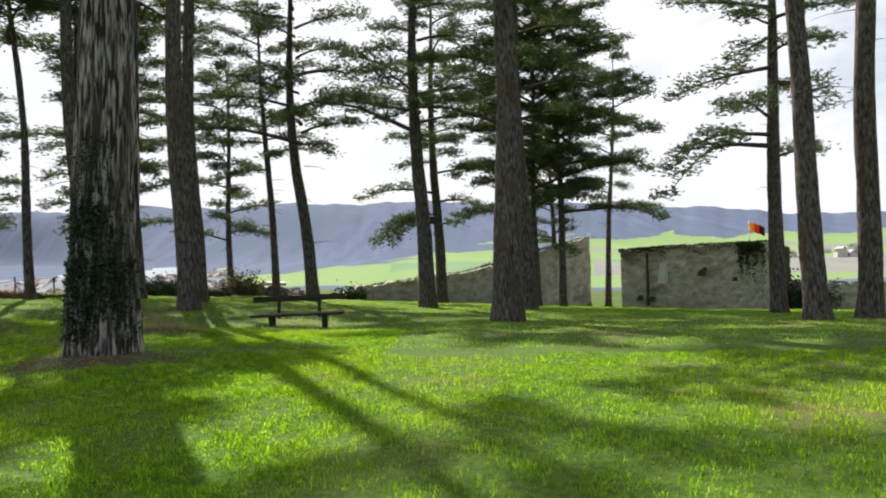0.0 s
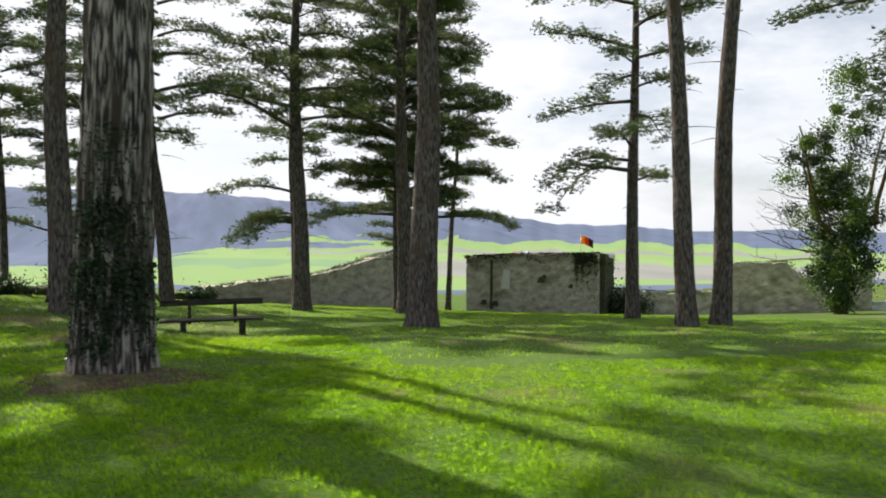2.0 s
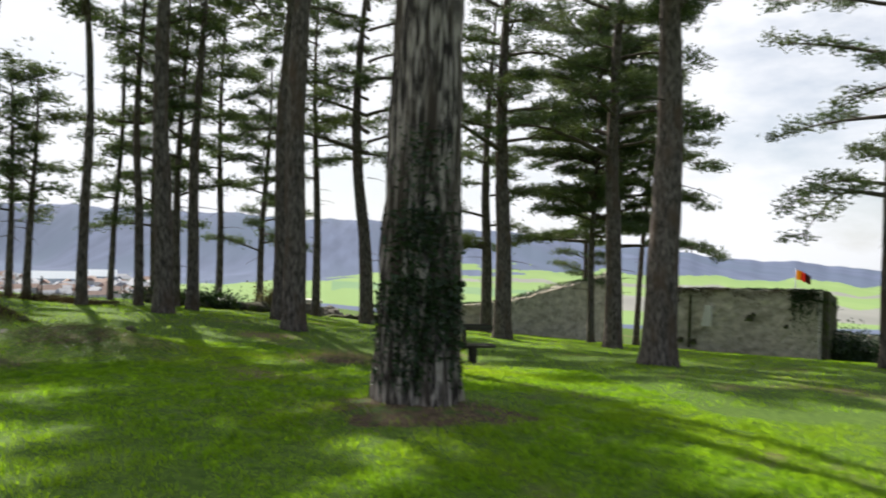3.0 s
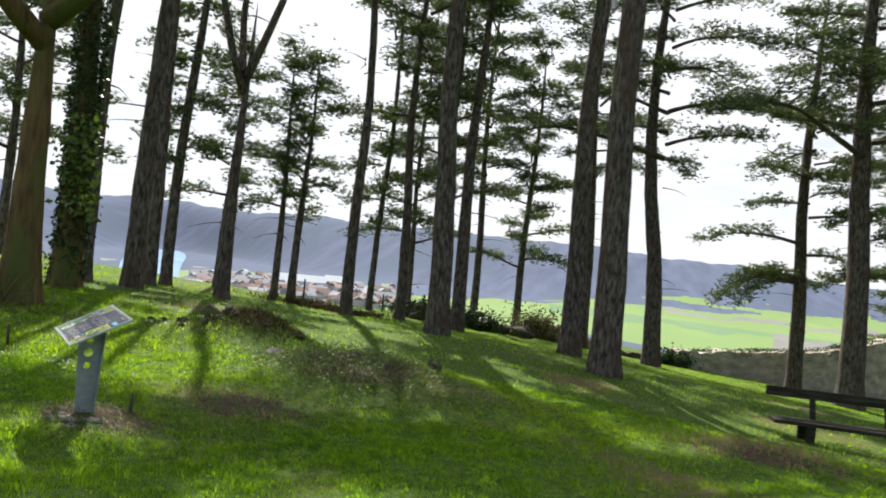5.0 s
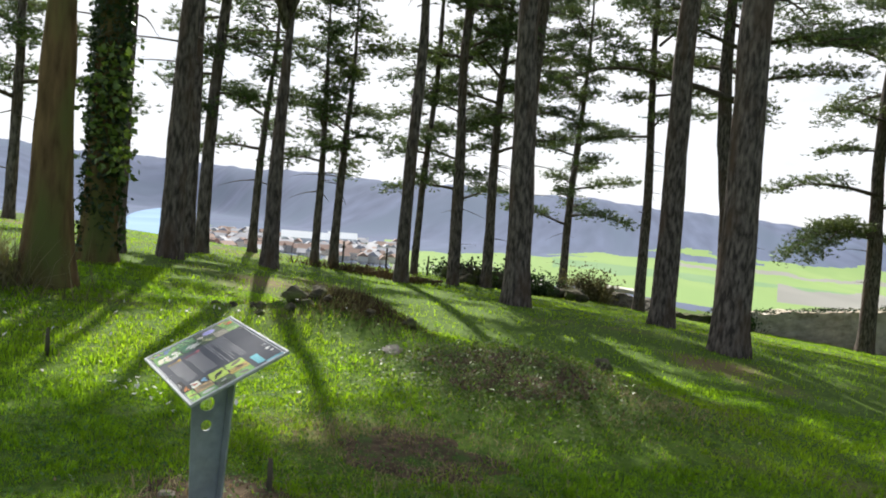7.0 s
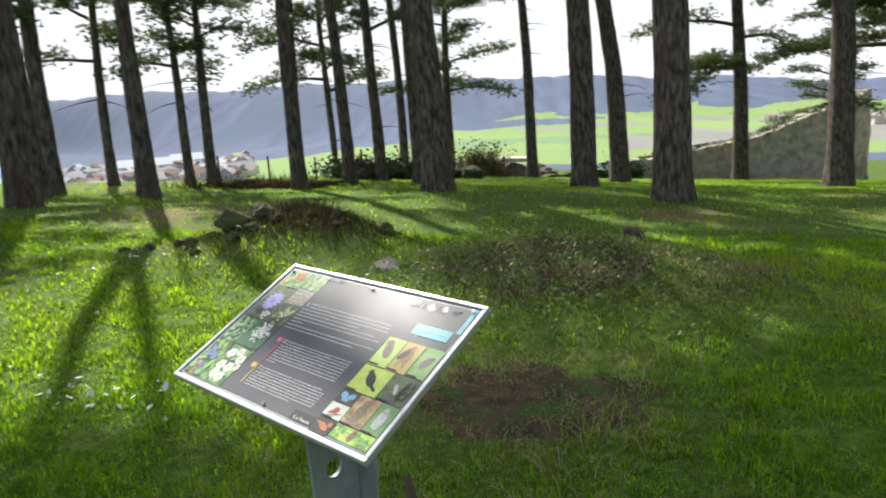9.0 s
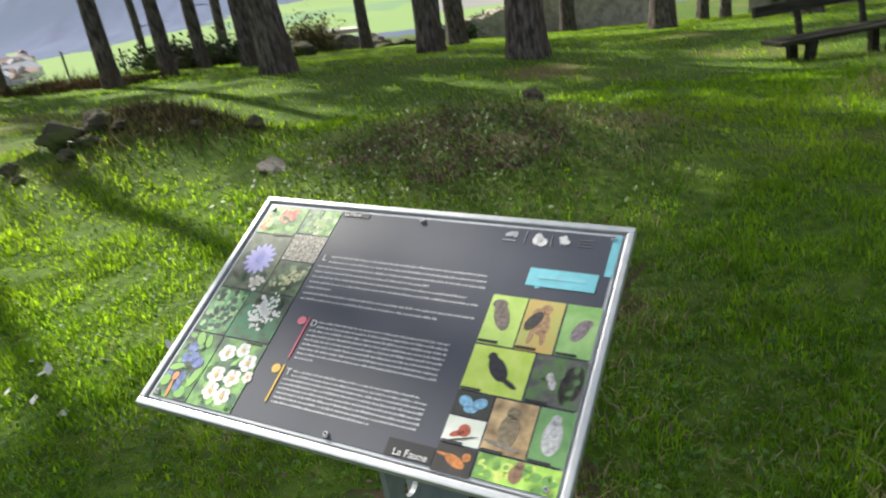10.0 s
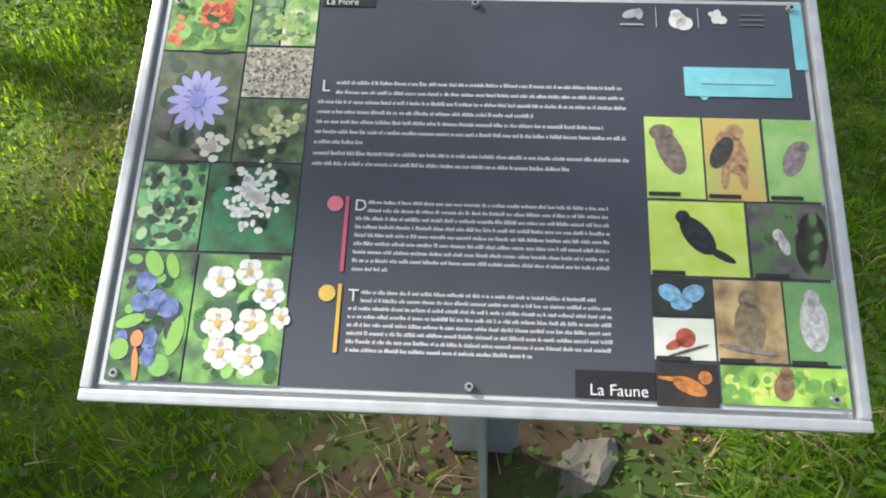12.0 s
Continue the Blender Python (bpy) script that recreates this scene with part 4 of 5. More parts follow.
photo(517, 396, 571, 434, (0.012, 0.012, 0.01), (0.035, 0.03, 0.025), None, "photograph with an orange shape on black")
photo(574, 396, 684, 430, (0.26, 0.48, 0.06), (0.40, 0.62, 0.12), (0.10, 0.22, 0.05), "photograph with a brown shape on bright green", 40)


def blob(shapes, colour, z=0.0022):
    low = tuple(c * 0.45 for c in colour)
    disc_shapes("plain_shape", shapes, material("plain_shape", low, colour, 160, 0.3, detail=3, coat=True), z)


blob([(541, 190, 12, 26, -22), (533, 170, 12, 9, 0)], (0.30, 0.24, 0.20))
blob([(600, 190, 14, 25, -18), (604, 168, 9, 9, 0), (592, 215, 4, 14, 6), (609, 215, 4, 14, -6)], (0.62, 0.38, 0.20))
blob([(590, 190, 9, 19, 30)], (0.09, 0.08, 0.07), 0.0026)
blob([(659, 195, 10, 20, 22), (668, 182, 7, 6, 0)], (0.34, 0.28, 0.29))
blob([(562, 276, 12, 22, -38), (549, 258, 7, 7, 0), (583, 295, 4, 14, -62)], (0.035, 0.035, 0.045))
blob([(636, 273, 5, 6, 0), (641, 283, 5, 10, -15)], (0.80, 0.76, 0.74))
blob([(666, 280, 15, 32, 8)], (0.075, 0.06, 0.06), 0.0019)
blob([(533, 332, 11, 8, 25), (554, 332, 11, 8, -25), (543, 342, 10, 6, 0)], (0.30, 0.62, 0.88))
blob([(545, 373, 9, 9, 0), (536, 379, 10, 4, -25)], (0.60, 0.13, 0.07))
blob([(545, 385, 22, 1.2, -18)], (0.12, 0.09, 0.07), 0.0026)
blob([(603, 361, 14, 24, 0), (604, 336, 10, 9, 0)], (0.34, 0.27, 0.16))
blob([(600, 382, 27, 2.5, 8)], (0.36, 0.32, 0.28), 0.0026)
blob([(660, 357, 13, 25, 0), (660, 333, 7, 8, 0)], (0.78, 0.78, 0.76))
blob([(546, 416, 16, 7, 22), (560, 408, 6, 6, 0), (530, 410, 12, 2, 5)], (0.72, 0.27, 0.07))
blob([(628, 414, 9, 12, 10), (631, 402, 6, 6, 0)], (0.36, 0.22, 0.13))
for u, v in ((518, 233), (575, 234), (633, 234), (518, 311), (612, 311), (518, 350), (518, 390), (574, 390), (637, 390), (112, 214), (62, 87), (45, 213), (140, 308)):
    slab(u, v, u + 30, v + 4, plain("caption_bar", (0.03, 0.03, 0.03), 0.35), "caption_bar", 0.0028)

CYAN = plain("cyan_print", (0.22, 0.62, 0.70), 0.35)
slab(559, 96, 664, 129, CYAN, "title_plate", 0.0018, label="turquoise title plate")
slab(671, 19, 683, 97, CYAN, "corner_strip", 0.0018, label="turquoise corner strip")
disc_shapes("speech_tip", [(578, 129, 4, 4, 45)], CYAN, 0.0016)
slab(576, 109, 648, 115, plain("pale_cyan_print", (0.28, 0.67, 0.75), 0.35), "title_bar", 0.0026)
# emblems as plain shapes
GREY = plain("grey_print", (0.42, 0.43, 0.45), 0.35)
disc_shapes("emblem", [(509, 34, 10, 5, -20), (517, 34, 4, 7, 0)], GREY, 0.0018)
slab(497, 46, 521, 48, GREY, "emblem_line", 0.0018)
disc_shapes("emblem", [(556, 41, 9, 10, 20), (563, 45, 9, 8, -20), (555, 33, 6, 5, 0)], WHITE, 0.0018)
disc_shapes("emblem", [(596, 36, 5, 9, 15), (601, 40, 6, 5, 0), (592, 33, 4, 3, 0)], WHITE, 0.0018)
slab(587, 50, 607, 50, GREY, "emblem_line", 0.0018)
for k in range(3):
    slab(620, 33 + k * 6, 644, 34.5 + k * 6, plain("dim_print", (0.20, 0.20, 0.21), 0.35), "emblem_line", 0.0018)
slab(534, 26, 534.8, 50, GREY, "divider", 0.0018)
slab(577, 26, 577.8, 50, GREY, "divider", 0.0018)

# lines of small print too fine to read: bars broken into words
PRINT = plain("text_print", (0.62, 0.62, 0.63), 0.4)
rnd = random.Random(9)


def text_line(u0, u1, v, h=2.5):
    vs, fs, u = [], [], u0
    while u < u1 - 2:
        for _ in range(rnd.randint(2, 10)):
            w = rnd.uniform(0.7, 1.5)
            tall = h if rnd.random() < 0.25 else h * 0.68
            if u + w > u1:
                break
            k = len(vs)
            vs += [uv(u, v + h, TOP + 0.0014), uv(u + w, v + h, TOP + 0.0014), uv(u + w, v + h - tall, TOP + 0.0014), uv(u, v + h - tall, TOP + 0.0014)]
            fs.append((k, k + 1, k + 2, k + 3))
            u += w + 0.4
        u += 1.3
    on_panel("text_line", mesh_of("text_line", vs, fs, PRINT), None, sheet)


for k, (u0, u1) in enumerate(((207, 497), (207, 499), (190, 500), (190, 410), (190, 478), (190, 500), (190, 240), (190, 501), (190, 444))):
    text_line(u0, u1, 119.5 + k * 11.1 + (1.2 if k > 6 else 0), 4.4)
for k in range(9):
    text_line(249 if k < 2 else 238, 480 if k < 8 else 274, 249.5 + k * 8.4, 3.9)
for k in range(8):
    text_line(249 if k < 2 else 238, 466 if k == 0 else 480 if k < 7 else 409, 339 + k * 7.7, 3.8)
slab(227, 246, 230.5, 322, plain("red_print", (0.62, 0.10, 0.16), 0.35), "section_bar", 0.0018, label="red section bar")
slab(227, 334, 230.5, 398, plain("yellow_print", (0.72, 0.45, 0.06), 0.35), "section_bar", 0.0018, label="yellow section bar")
disc_shapes("section_dot", [(217, 254, 8, 8, 0)], plain("pink_print", (0.76, 0.20, 0.26), 0.35), 0.0018)
disc_shapes("section_dot", [(217, 343, 8, 8, 0)], plain("amber_print", (0.76, 0.50, 0.10), 0.35), 0.0018)
BLACK = plain("black_print", (0.018, 0.018, 0.02), 0.3)
slab(184, 20, 240, 31, BLACK, "caption_plate", 0.0016)
slab(446, 405, 516, 430, BLACK, "caption_plate", 0.0016)


def lettering(text, u, v, size, mat):
    cu = bpy.data.curves.new("lettering", "FONT")
    cu.body, cu.size = text, size
    tmp = bpy.data.objects.new("lettering", cu)
    me = bpy.data.meshes.new_from_object(tmp)
    bpy.data.objects.remove(tmp)
    me.materials.clear()
    me.materials.append(mat)
    me.transform(Matrix.Translation(uv(u, v, TOP + 0.0030)))
    on_panel("lettering", me, None, sheet)


lettering("La Faune", 458, 427, 0.0145, WHITE)
lettering("La Flore", 188, 29.5, 0.0105, WHITE)
lettering("L", 192, 133, 0.019, WHITE)
lettering("D", 236, 261, 0.0165, WHITE)
lettering("T", 237, 350, 0.0165, WHITE)

for u, v in ((30, 30), (346, 26), (672, 26), (30, 424), (352, 424), (670, 423)):
    bm = bmesh.new()
    bmesh.ops.create_cone(bm, segments=14, radius1=0.0048, radius2=0.0036, depth=0.004, cap_ends=True, matrix=Matrix.Translation(uv(u, v, TOP + 0.004)))
    s = on_panel("screw", bm, M_SCREW, stand, "small domed steel screw")
    bm = bmesh.new()
    bmesh.ops.create_cone(bm, segments=10, radius1=0.0019, radius2=0.0019, depth=0.001, cap_ends=True, matrix=Matrix.Translation(uv(u, v, TOP + 0.0062)))
    on_panel("socket", bm, BLACK, s)


# post: a web with round holes and a flange behind it
def post_web():
    bm = bmesh.new()
    top = PC.z - gz - 0.03
    outline = [(-0.055, -0.12), (0.055, -0.12), (0.085, top + 0.05), (-0.085, top - 0.035)]
    loops = [outline]
    for zc, r, yc in ((top - 0.10, 0.026, -0.004), (top - 0.19, 0.034, -0.008), (top - 0.29, 0.025, -0.008)):
        loops.append([(yc + r * math.cos(k * math.pi / 10), zc + r * math.sin(k * math.pi / 10)) for k in range(20)])
    edges = []
    for lp in loops:
        vs = [bm.verts.new((-0.005, y, z)) for y, z in lp]
        edges += [bm.edges.new((vs[k], vs[(k + 1) % len(vs)])) for k in range(len(vs))]
    bmesh.ops.triangle_fill(bm, use_beauty=True, edges=edges, normal=(1, 0, 0))
    geo = bmesh.ops.extrude_face_region(bm, geom=bm.faces[:])
    bmesh.ops.translate(bm, vec=(0.01, 0, 0), verts=[v for v in geo["geom"] if isinstance(v, bmesh.types.BMVert)])
    bmesh.ops.recalc_face_normals(bm, faces=bm.faces[:])
    return bm


turn = Matrix.Rotation(math.atan2(PU.y, PU.x), 4, "Z")
web = part("post_web", post_web(), M_STEEL, stand, "grey steel web pierced by round holes")
web.matrix_local = turn
bm = bmesh.new()
top = PC.z - gz
g = bmesh.ops.create_cube(bm, size=1)
for v in g["verts"]:
    up = v.co.z > 0
    v.co = (v.co.x * (0.15 if up else 0.105), 0.062 + (0.028 if up else 0) + v.co.y * 0.008, top + 0.03 if up else -0.12)
flange = part("post_flange", bm, M_STEEL, stand, "broad grey steel flange")
flange.matrix_local = turn
bm = bmesh.new()
box(bm, (0.34, 0.16, 0.006), Matrix.Translation((0, 0.0, -0.0155)), 0.002)
on_panel("bracket_plate", bm, M_STEEL, stand)


# ---------------------------------------------------------------- bench
def bench(x, y, turn):
    thing = new("park_bench")
    z = ground_z(x, y)
    thing.matrix_world = pose(x, y, z - 0.03, 0, 0, turn)

    def plank(name, cx, cy, cz, lx, ly, lz, tilt=0):
        bm = bmesh.new()
        box(bm, (lx, ly, lz), Matrix(), 0.012)
        bmesh.ops.subdivide_edges(bm, edges=[e for e in bm.edges if abs(e.verts[0].co.x - e.verts[1].co.x) > lx * 0.5], cuts=8)
        for v in bm.verts:
            v.co += Vector((0, noise.noise(v.co * 3 + Vector((cy * 9, 0, 0))), noise.noise(v.co * 2.5 + Vector((0, cz * 9, 3))))) * 0.008
        part(name, bm, M_OLDWOOD, thing).matrix_local = pose(cx, cy, cz, tilt, 0, 0)

    plank("seat_plank", 0, -0.16, 0.39, 2.52, 0.20, 0.06)
    plank("seat_plank", 0.01, 0.07, 0.39, 2.50, 0.20, 0.06)
    plank("back_rail", 0, 0.30, 0.80, 2.56, 0.07, 0.15, -14)
    for sx in (-0.72, 0.72):
        bm = bmesh.new()
        box(bm, (0.09, 0.05, 0.62), Matrix(), 0.01)
        part("back_post", bm, M_OLDWOOD, thing).matrix_local = pose(sx * 0.78, 0.235, 0.57, -14, 0, 0)
        for sy in (-0.17, 0.13):
            bm = bmesh.new()
            box(bm, (0.13, 0.11, 0.62), Matrix(), 0.015)
            part("leg", bm, M_OLDWOOD, thing).matrix_local = pose(sx + (0.02 if sy < 0 else 0), sy, 0.07, 7 if sy < 0 else -7, 0, 0)
        bm = bmesh.new()
        box(bm, (0.10, 0.44, 0.06), Matrix.Translation((sx, -0.03, 0.335)), 0.01)
        part("cross_bearer", bm, M_OLDWOOD, thing)
    return tagged(thing, "weathered dark wooden bench with a single back rail", "bench")


bench(-4.08, 18.98, 2)


# ---------------------------------------------------------------- stones, mounds and brush
def stone(x, y, size, seed, mat, name="stone", label="rough grey stone lying in the grass", sink=0.35, flat=0.7, lift=0.0):
    rnd = random.Random(seed)
    bm = bmesh.new()
    bmesh.ops.create_icosphere(bm, subdivisions=3, radius=1)
    off = Vector((seed * 3.1, 0, 0))
    for v in bm.verts:
        d = 1 + 0.55 * noise.noise(v.co * 1.2 + off) + 0.2 * noise.noise(v.co * 3 + off)
        v.co = Vector((v.co.x * size * d * rnd_axis(rnd, seed, 0), v.co.y * size * d * 0.8, v.co.z * size * d * flat))
    ob = new(name, from_bm(name, bm, mat))
    ob.matrix_world = pose(x, y, ground_z(x, y) + size * flat * (1 - sink) * 0.6 + lift, rnd.uniform(-15, 15), rnd.uniform(-15, 15), rnd.uniform(0, 360))
    return tagged(ob, label, "stone", "stones on the grass")


def rnd_axis(rnd, seed, k):
    return 0.85 + 0.4 * ((seed * 0.37 + k) % 1)


for i, (x, y, s) in enumerate(((-13.6, 15.65, 0.13), (-13.95, 15.5, 0.07), (-13.35, 15.7, 0.11), (-12.3, 15.8, 0.08), (-13.55, 15.4, 0.07), (-13.4, 15.5, 0.06), (-13.2, 15.6, 0.06), (-14.1, 15.6, 0.05), (-14.4, 15.7, 0.045),
                               (-13.85, 15.3, 0.05), (-12.7, 15.6, 0.06), (-14.7, 15.8, 0.045))):
    stone(x, y, s, 40 + i, M_MOSS_SHADE, label="dark mossy stone in an overgrown mound")
stone(-10.2, 15.35, 0.11, 60, M_MOSS_SHADE, label="dark stone on the crest of a weedy mound", flat=0.8)
stone(-12.2, 14.9, 0.12, 61, M_PEBBLE, label="flat pale stone half sunk in grass", flat=0.35)
for i, (du, dn, s) in enumerate(((0.10, -0.12, 0.055), (-0.03, -0.13, 0.035), (-0.16, -0.10, 0.04), (0.24, -0.12, 0.045), (0.02, -0.22, 0.03), (0.17, 0.05, 0.06), (-0.1, -0.22, 0.028))):
    p = PC + PU * du + PN * dn
    stone(p.x, p.y, s, 70 + i, M_PEBBLE if i != 5 else M_RUBBLE, label="pale broken stone at the foot of the panel's post", flat=0.45, sink=0.5)
rnd = random.Random(33)
for i in range(26):
    t = i / 25
    stone(-15.2 + t * 4.4 + rnd.uniform(-0.3, 0.3), 31.2 + t * 3.0 + rnd.uniform(-0.5, 0.5), rnd.uniform(0.22, 0.5), 100 + i, M_MOSS_SHADE, label="dark mossy boulder along the brow", flat=0.75)
for i in range(16):
    stone(-9.9 + rnd.uniform(-0.9, 2.2), 37.6 + rnd.uniform(-0.7, 0.7), rnd.uniform(0.25, 0.55), 140 + i, M_RUBBLE, label="grey stone in a rubble heap", flat=0.7)
slab_bm = bmesh.new()
box(slab_bm, (1.3, 0.7, 0.16), Matrix(), 0.03)
ob = new("stone_slab", from_bm("stone_slab", slab_bm, M_LIME))
ob.matrix_world = pose(-9.3, 37.4, ground_z(-9.3, 37.4) + 0.66, 3, 4, 20)
tagged(ob, "pale flat slab lying on a rubble heap", "slab")


def log(x, y, length, r, turn, seed, lift=0.0):
    rnd = random.Random(seed)
    pts = [Vector((length * (k / 6 - 0.5), 0.06 * math.sin(k * 1.3 + seed), 0.04 * math.cos(k + seed))) for k in range(7)]
    vs, fs = tube(pts, [r * rnd.uniform(0.85, 1.1) for _ in pts], 10)
    ob = new("log", mesh_of("log", vs, fs, M_BARKBROWN, True))
    ob.matrix_world = pose(x, y, ground_z(x, y) + r * 0.7 + lift, 0, rnd.uniform(-4, 4), turn)
    return tagged(ob, "felled log in a brushwood stack on the brow", "log", "logs on the brow")


for i in range(7):
    log(-16.6 + (i % 3) * 0.5 + 0.1 * i, 25.6 + (i % 4) * 0.16, 1.3 + 0.2 * (i % 3), 0.032 + 0.006 * (i % 4), 8 + 5 * (i % 5), i, 0.08 * (i // 4))


def brush(name, x, y, rx, ry, h, count, seed, mat, label, size=0.3, category="shrub", width=0.012, cover=None):
    """A tangle of thin upright and arching stems, with leaves if a leaf material is given."""
    rng = np.random.default_rng(seed)
    thing = new(name)
    thing.location = (x, y, ground_z(x, y))
    n = count
    bx, by = rng.normal(0, rx * 0.5, n), rng.normal(0, ry * 0.5, n)
    bz = land(x + bx, y + by) - thing.location.z
    d = rng.normal(0, 0.45, (n, 3))
    d[:, 2] = 1
    d /= np.linalg.norm(d, axis=1)[:, None]
    ln = h * rng.uniform(0.35, 1.0, (n, 1))
    p0 = np.stack([bx, by, bz - 0.03], 1)
    p1 = p0 + d * ln * 0.6
    p2 = p1 + (d + rng.normal(0, 0.5, (n, 3))) * ln * 0.45
    s = np.cross(d, rng.normal(size=(n, 3)))
    s = s / np.linalg.norm(s, axis=1)[:, None] * width
    v = np.stack([p0 - s, p0 + s, p1 - s * 0.7, p1 + s * 0.7, p2], 1).reshape(-1, 3)
    k = np.arange(n)[:, None] * 5
    tagged(part("stem_tangle", tri_mesh("stem_tangle", v, np.concatenate([k + [0, 1, 3], k + [0, 3, 2], k + [2, 3, 4]]), mat), None, thing), kind="stuff")
    if cover:
        pts = np.concatenate([p1, p2, (p1 + p2) / 2]) + rng.normal(0, 0.06, (3 * n, 3))
        v, f = leaves(pts, rng, size)
        part("foliage", tri_mesh("foliage", v, f, cover), None, thing)
    return tagged(thing, label, category)


brush("dry_brush", -13.0, 15.8, 0.7, 0.45, 0.15, 900, 51, M_SCRUB, "tangle of dead stems over a stony mound", category="brush", width=0.006)
brush("dry_brush", -10.8, 14.6, 1.4, 0.9, 0.06, 2600, 59, M_DEAD, "withered brown stems on a weedy mound", category="brush", width=0.004)
brush("dry_brush", -12.85, 15.8, 0.7, 0.45, 0.12, 2600, 60, M_DEAD, "brown dead bracken over a stony mound", category="brush", width=0.005)
brush("brushwood", -16.2, 25.6, 1.9, 0.5, 0.40, 1100, 61, M_DEAD, "low reddish brushwood pile on the brow", category="brush", width=0.012)
brush("dry_brush", -6.3, 15.2, 1.1, 0.5, 0.24, 700, 52, M_STRAW, "dry twigs and withered grass on a low heap", category="brush", width=0.005)
brush("dry_brush", -16.9, 14.6, 0.7, 0.6, 0.75, 700, 53, M_SCRUB, "dry brush round a tree foot", category="brush", width=0.007)
brush("shrub", -10.7, 36.4, 0.8, 0.7, 1.15, 600, 54, M_SCRUB, "rounded leafless shrub on the brow", 0.12, cover=M_SCRUB)
brush("shrub", -14.6, 31.9, 1.2, 0.5, 0.7, 700, 55, M_IVYDARK, "low dark bush among boulders", 0.12, cover=M_IVYDARK)
brush("shrub", -12.9, 32.6, 1.0, 0.5, 0.8, 700, 56, M_IVYDARK, "low dark bush among boulders", 0.12, cover=M_IVYDARK)
brush("shrub", -5.0, 37.4, 0.8, 0.6, 0.7, 500, 57, M_IVYDARK, "ivy bush at the end of the ruined wall", 0.12, cover=M_IVYDARK)
brush("shrub", 19.0, 36.6, 1.4, 0.7, 1.6, 1200, 58, M_IVYDARK, "ivy thicket against the ruined wall", 0.14, cover=M_IVYDARK)

for x, y, h, t in ((-14.4, 12.95, 0.22, 8), (-11.82, 11.62, 0.17, -12)):
    vs, fs = tube([Vector((0, 0, -0.08)), Vector((0.01, 0, h * 0.5)), Vector((0.0, 0.012, h))], [0.018, 0.016, 0.013], 8)
    ob = new("wooden_stake", mesh_of("wooden_stake", vs, fs, M_MOSS_SHADE, True))
    ob.matrix_world = pose(x, y, ground_z(x, y), t, t * 0.6, 0)
    tagged(ob, "short dark stump of a stake in the grass", "stake", "stakes")



def soil_patch(x, y, rx, ry, seed):
    """A worn patch of bare soil lying on the turf, with an uneven outline."""
    vs, fs, n = [(x, y, ground_z(x, y) + 0.02)], [], 40
    for ring in (0.5, 1.0):
        for k in range(n):
            a = 2 * math.pi * k / n
            q = ring * (1 + 0.35 * noise.noise((math.cos(a) * 1.7, math.sin(a) * 1.7, seed)) + 0.15 * noise.noise((math.cos(a) * 5, math.sin(a) * 5, seed)))
            px, py = x + rx * q * math.cos(a), y + ry * q * math.sin(a)
            vs.append((px, py, ground_z(px, py) + (0.018 if ring < 1 else -0.004)))
    for k in range(n):
        k2 = (k + 1) % n
        fs += [(0, 1 + k, 1 + k2), (1 + k, 1 + n + k, 1 + n + k2, 1 + k2)]
    tagged(new("bare_soil", mesh_of("bare_soil", vs, fs, M_SOIL, True)), "worn patch of bare brown soil in the turf", "soil", kind="structure")


soil_patch(-11.85, 11.4, 0.52, 0.42, 1)
soil_patch(-11.3, 12.7, 0.6, 0.42, 2)
soil_patch(-5.14, 9.9, 1.3, 1.0, 4)
soil_patch(-6.3, 15.0, 0.9, 0.5, 5)
soil_patch(-10.95, 14.5, 0.85, 0.5, 6)

# fence on the brow
for i in range(7):
    x, y = -18.5 + i * 1.25, 29.6 + i * 0.75
    bm = bmesh.new()
    box(bm, (0.05, 0.05, 0.9), Matrix.Translation((0, 0, 0.25)), 0.01)
    ob = new("fence_post", from_bm("fence_post", bm, M_OLDWOOD))
    ob.location = (x, y, ground_z(x, y))
    tagged(ob, "thin dark fence post on the brow", "fence post", "fence posts")


# ---------------------------------------------------------------- town in the valley
def house(x, y, w, d, h, turn, wall, roof, label, category="house"):
    thing = new("house")
    thing.matrix_world = pose(x, y, ground_z(x, y) - 0.3, 0, 0, turn)
    bm = bmesh.new()
    box(bm, (w, d, h), Matrix.Translation((0, 0, h / 2)))
    part("wall", bm, wall, thing)
    bm = bmesh.new()
    e, up = 0.5, d * 0.38
    c = [bm.verts.new(p) for p in ((-w / 2 - e, -d / 2 - e, h), (w / 2 + e, -d / 2 - e, h), (w / 2 + e, d / 2 + e, h), (-w / 2 - e, d / 2 + e, h),
                                   (-w / 2 - e, 0, h + up), (w / 2 + e, 0, h + up))]
    for f in ((0, 1, 5, 4), (2, 3, 4, 5), (1, 2, 5), (3, 0, 4), (3, 2, 1, 0)):
        bm.faces.new([c[k] for k in f])
    part("roof", bm, roof, thing)
    for k in (-0.3, 0.0, 0.3):
        bm = bmesh.new()
        box(bm, (1.2, 0.3, 1.5), Matrix.Translation((k * w, -d / 2 - 0.02, h * 0.6)))
        part("window", bm, M_ROOF, thing)
    return tagged(thing, label, category, "houses in the valley town")


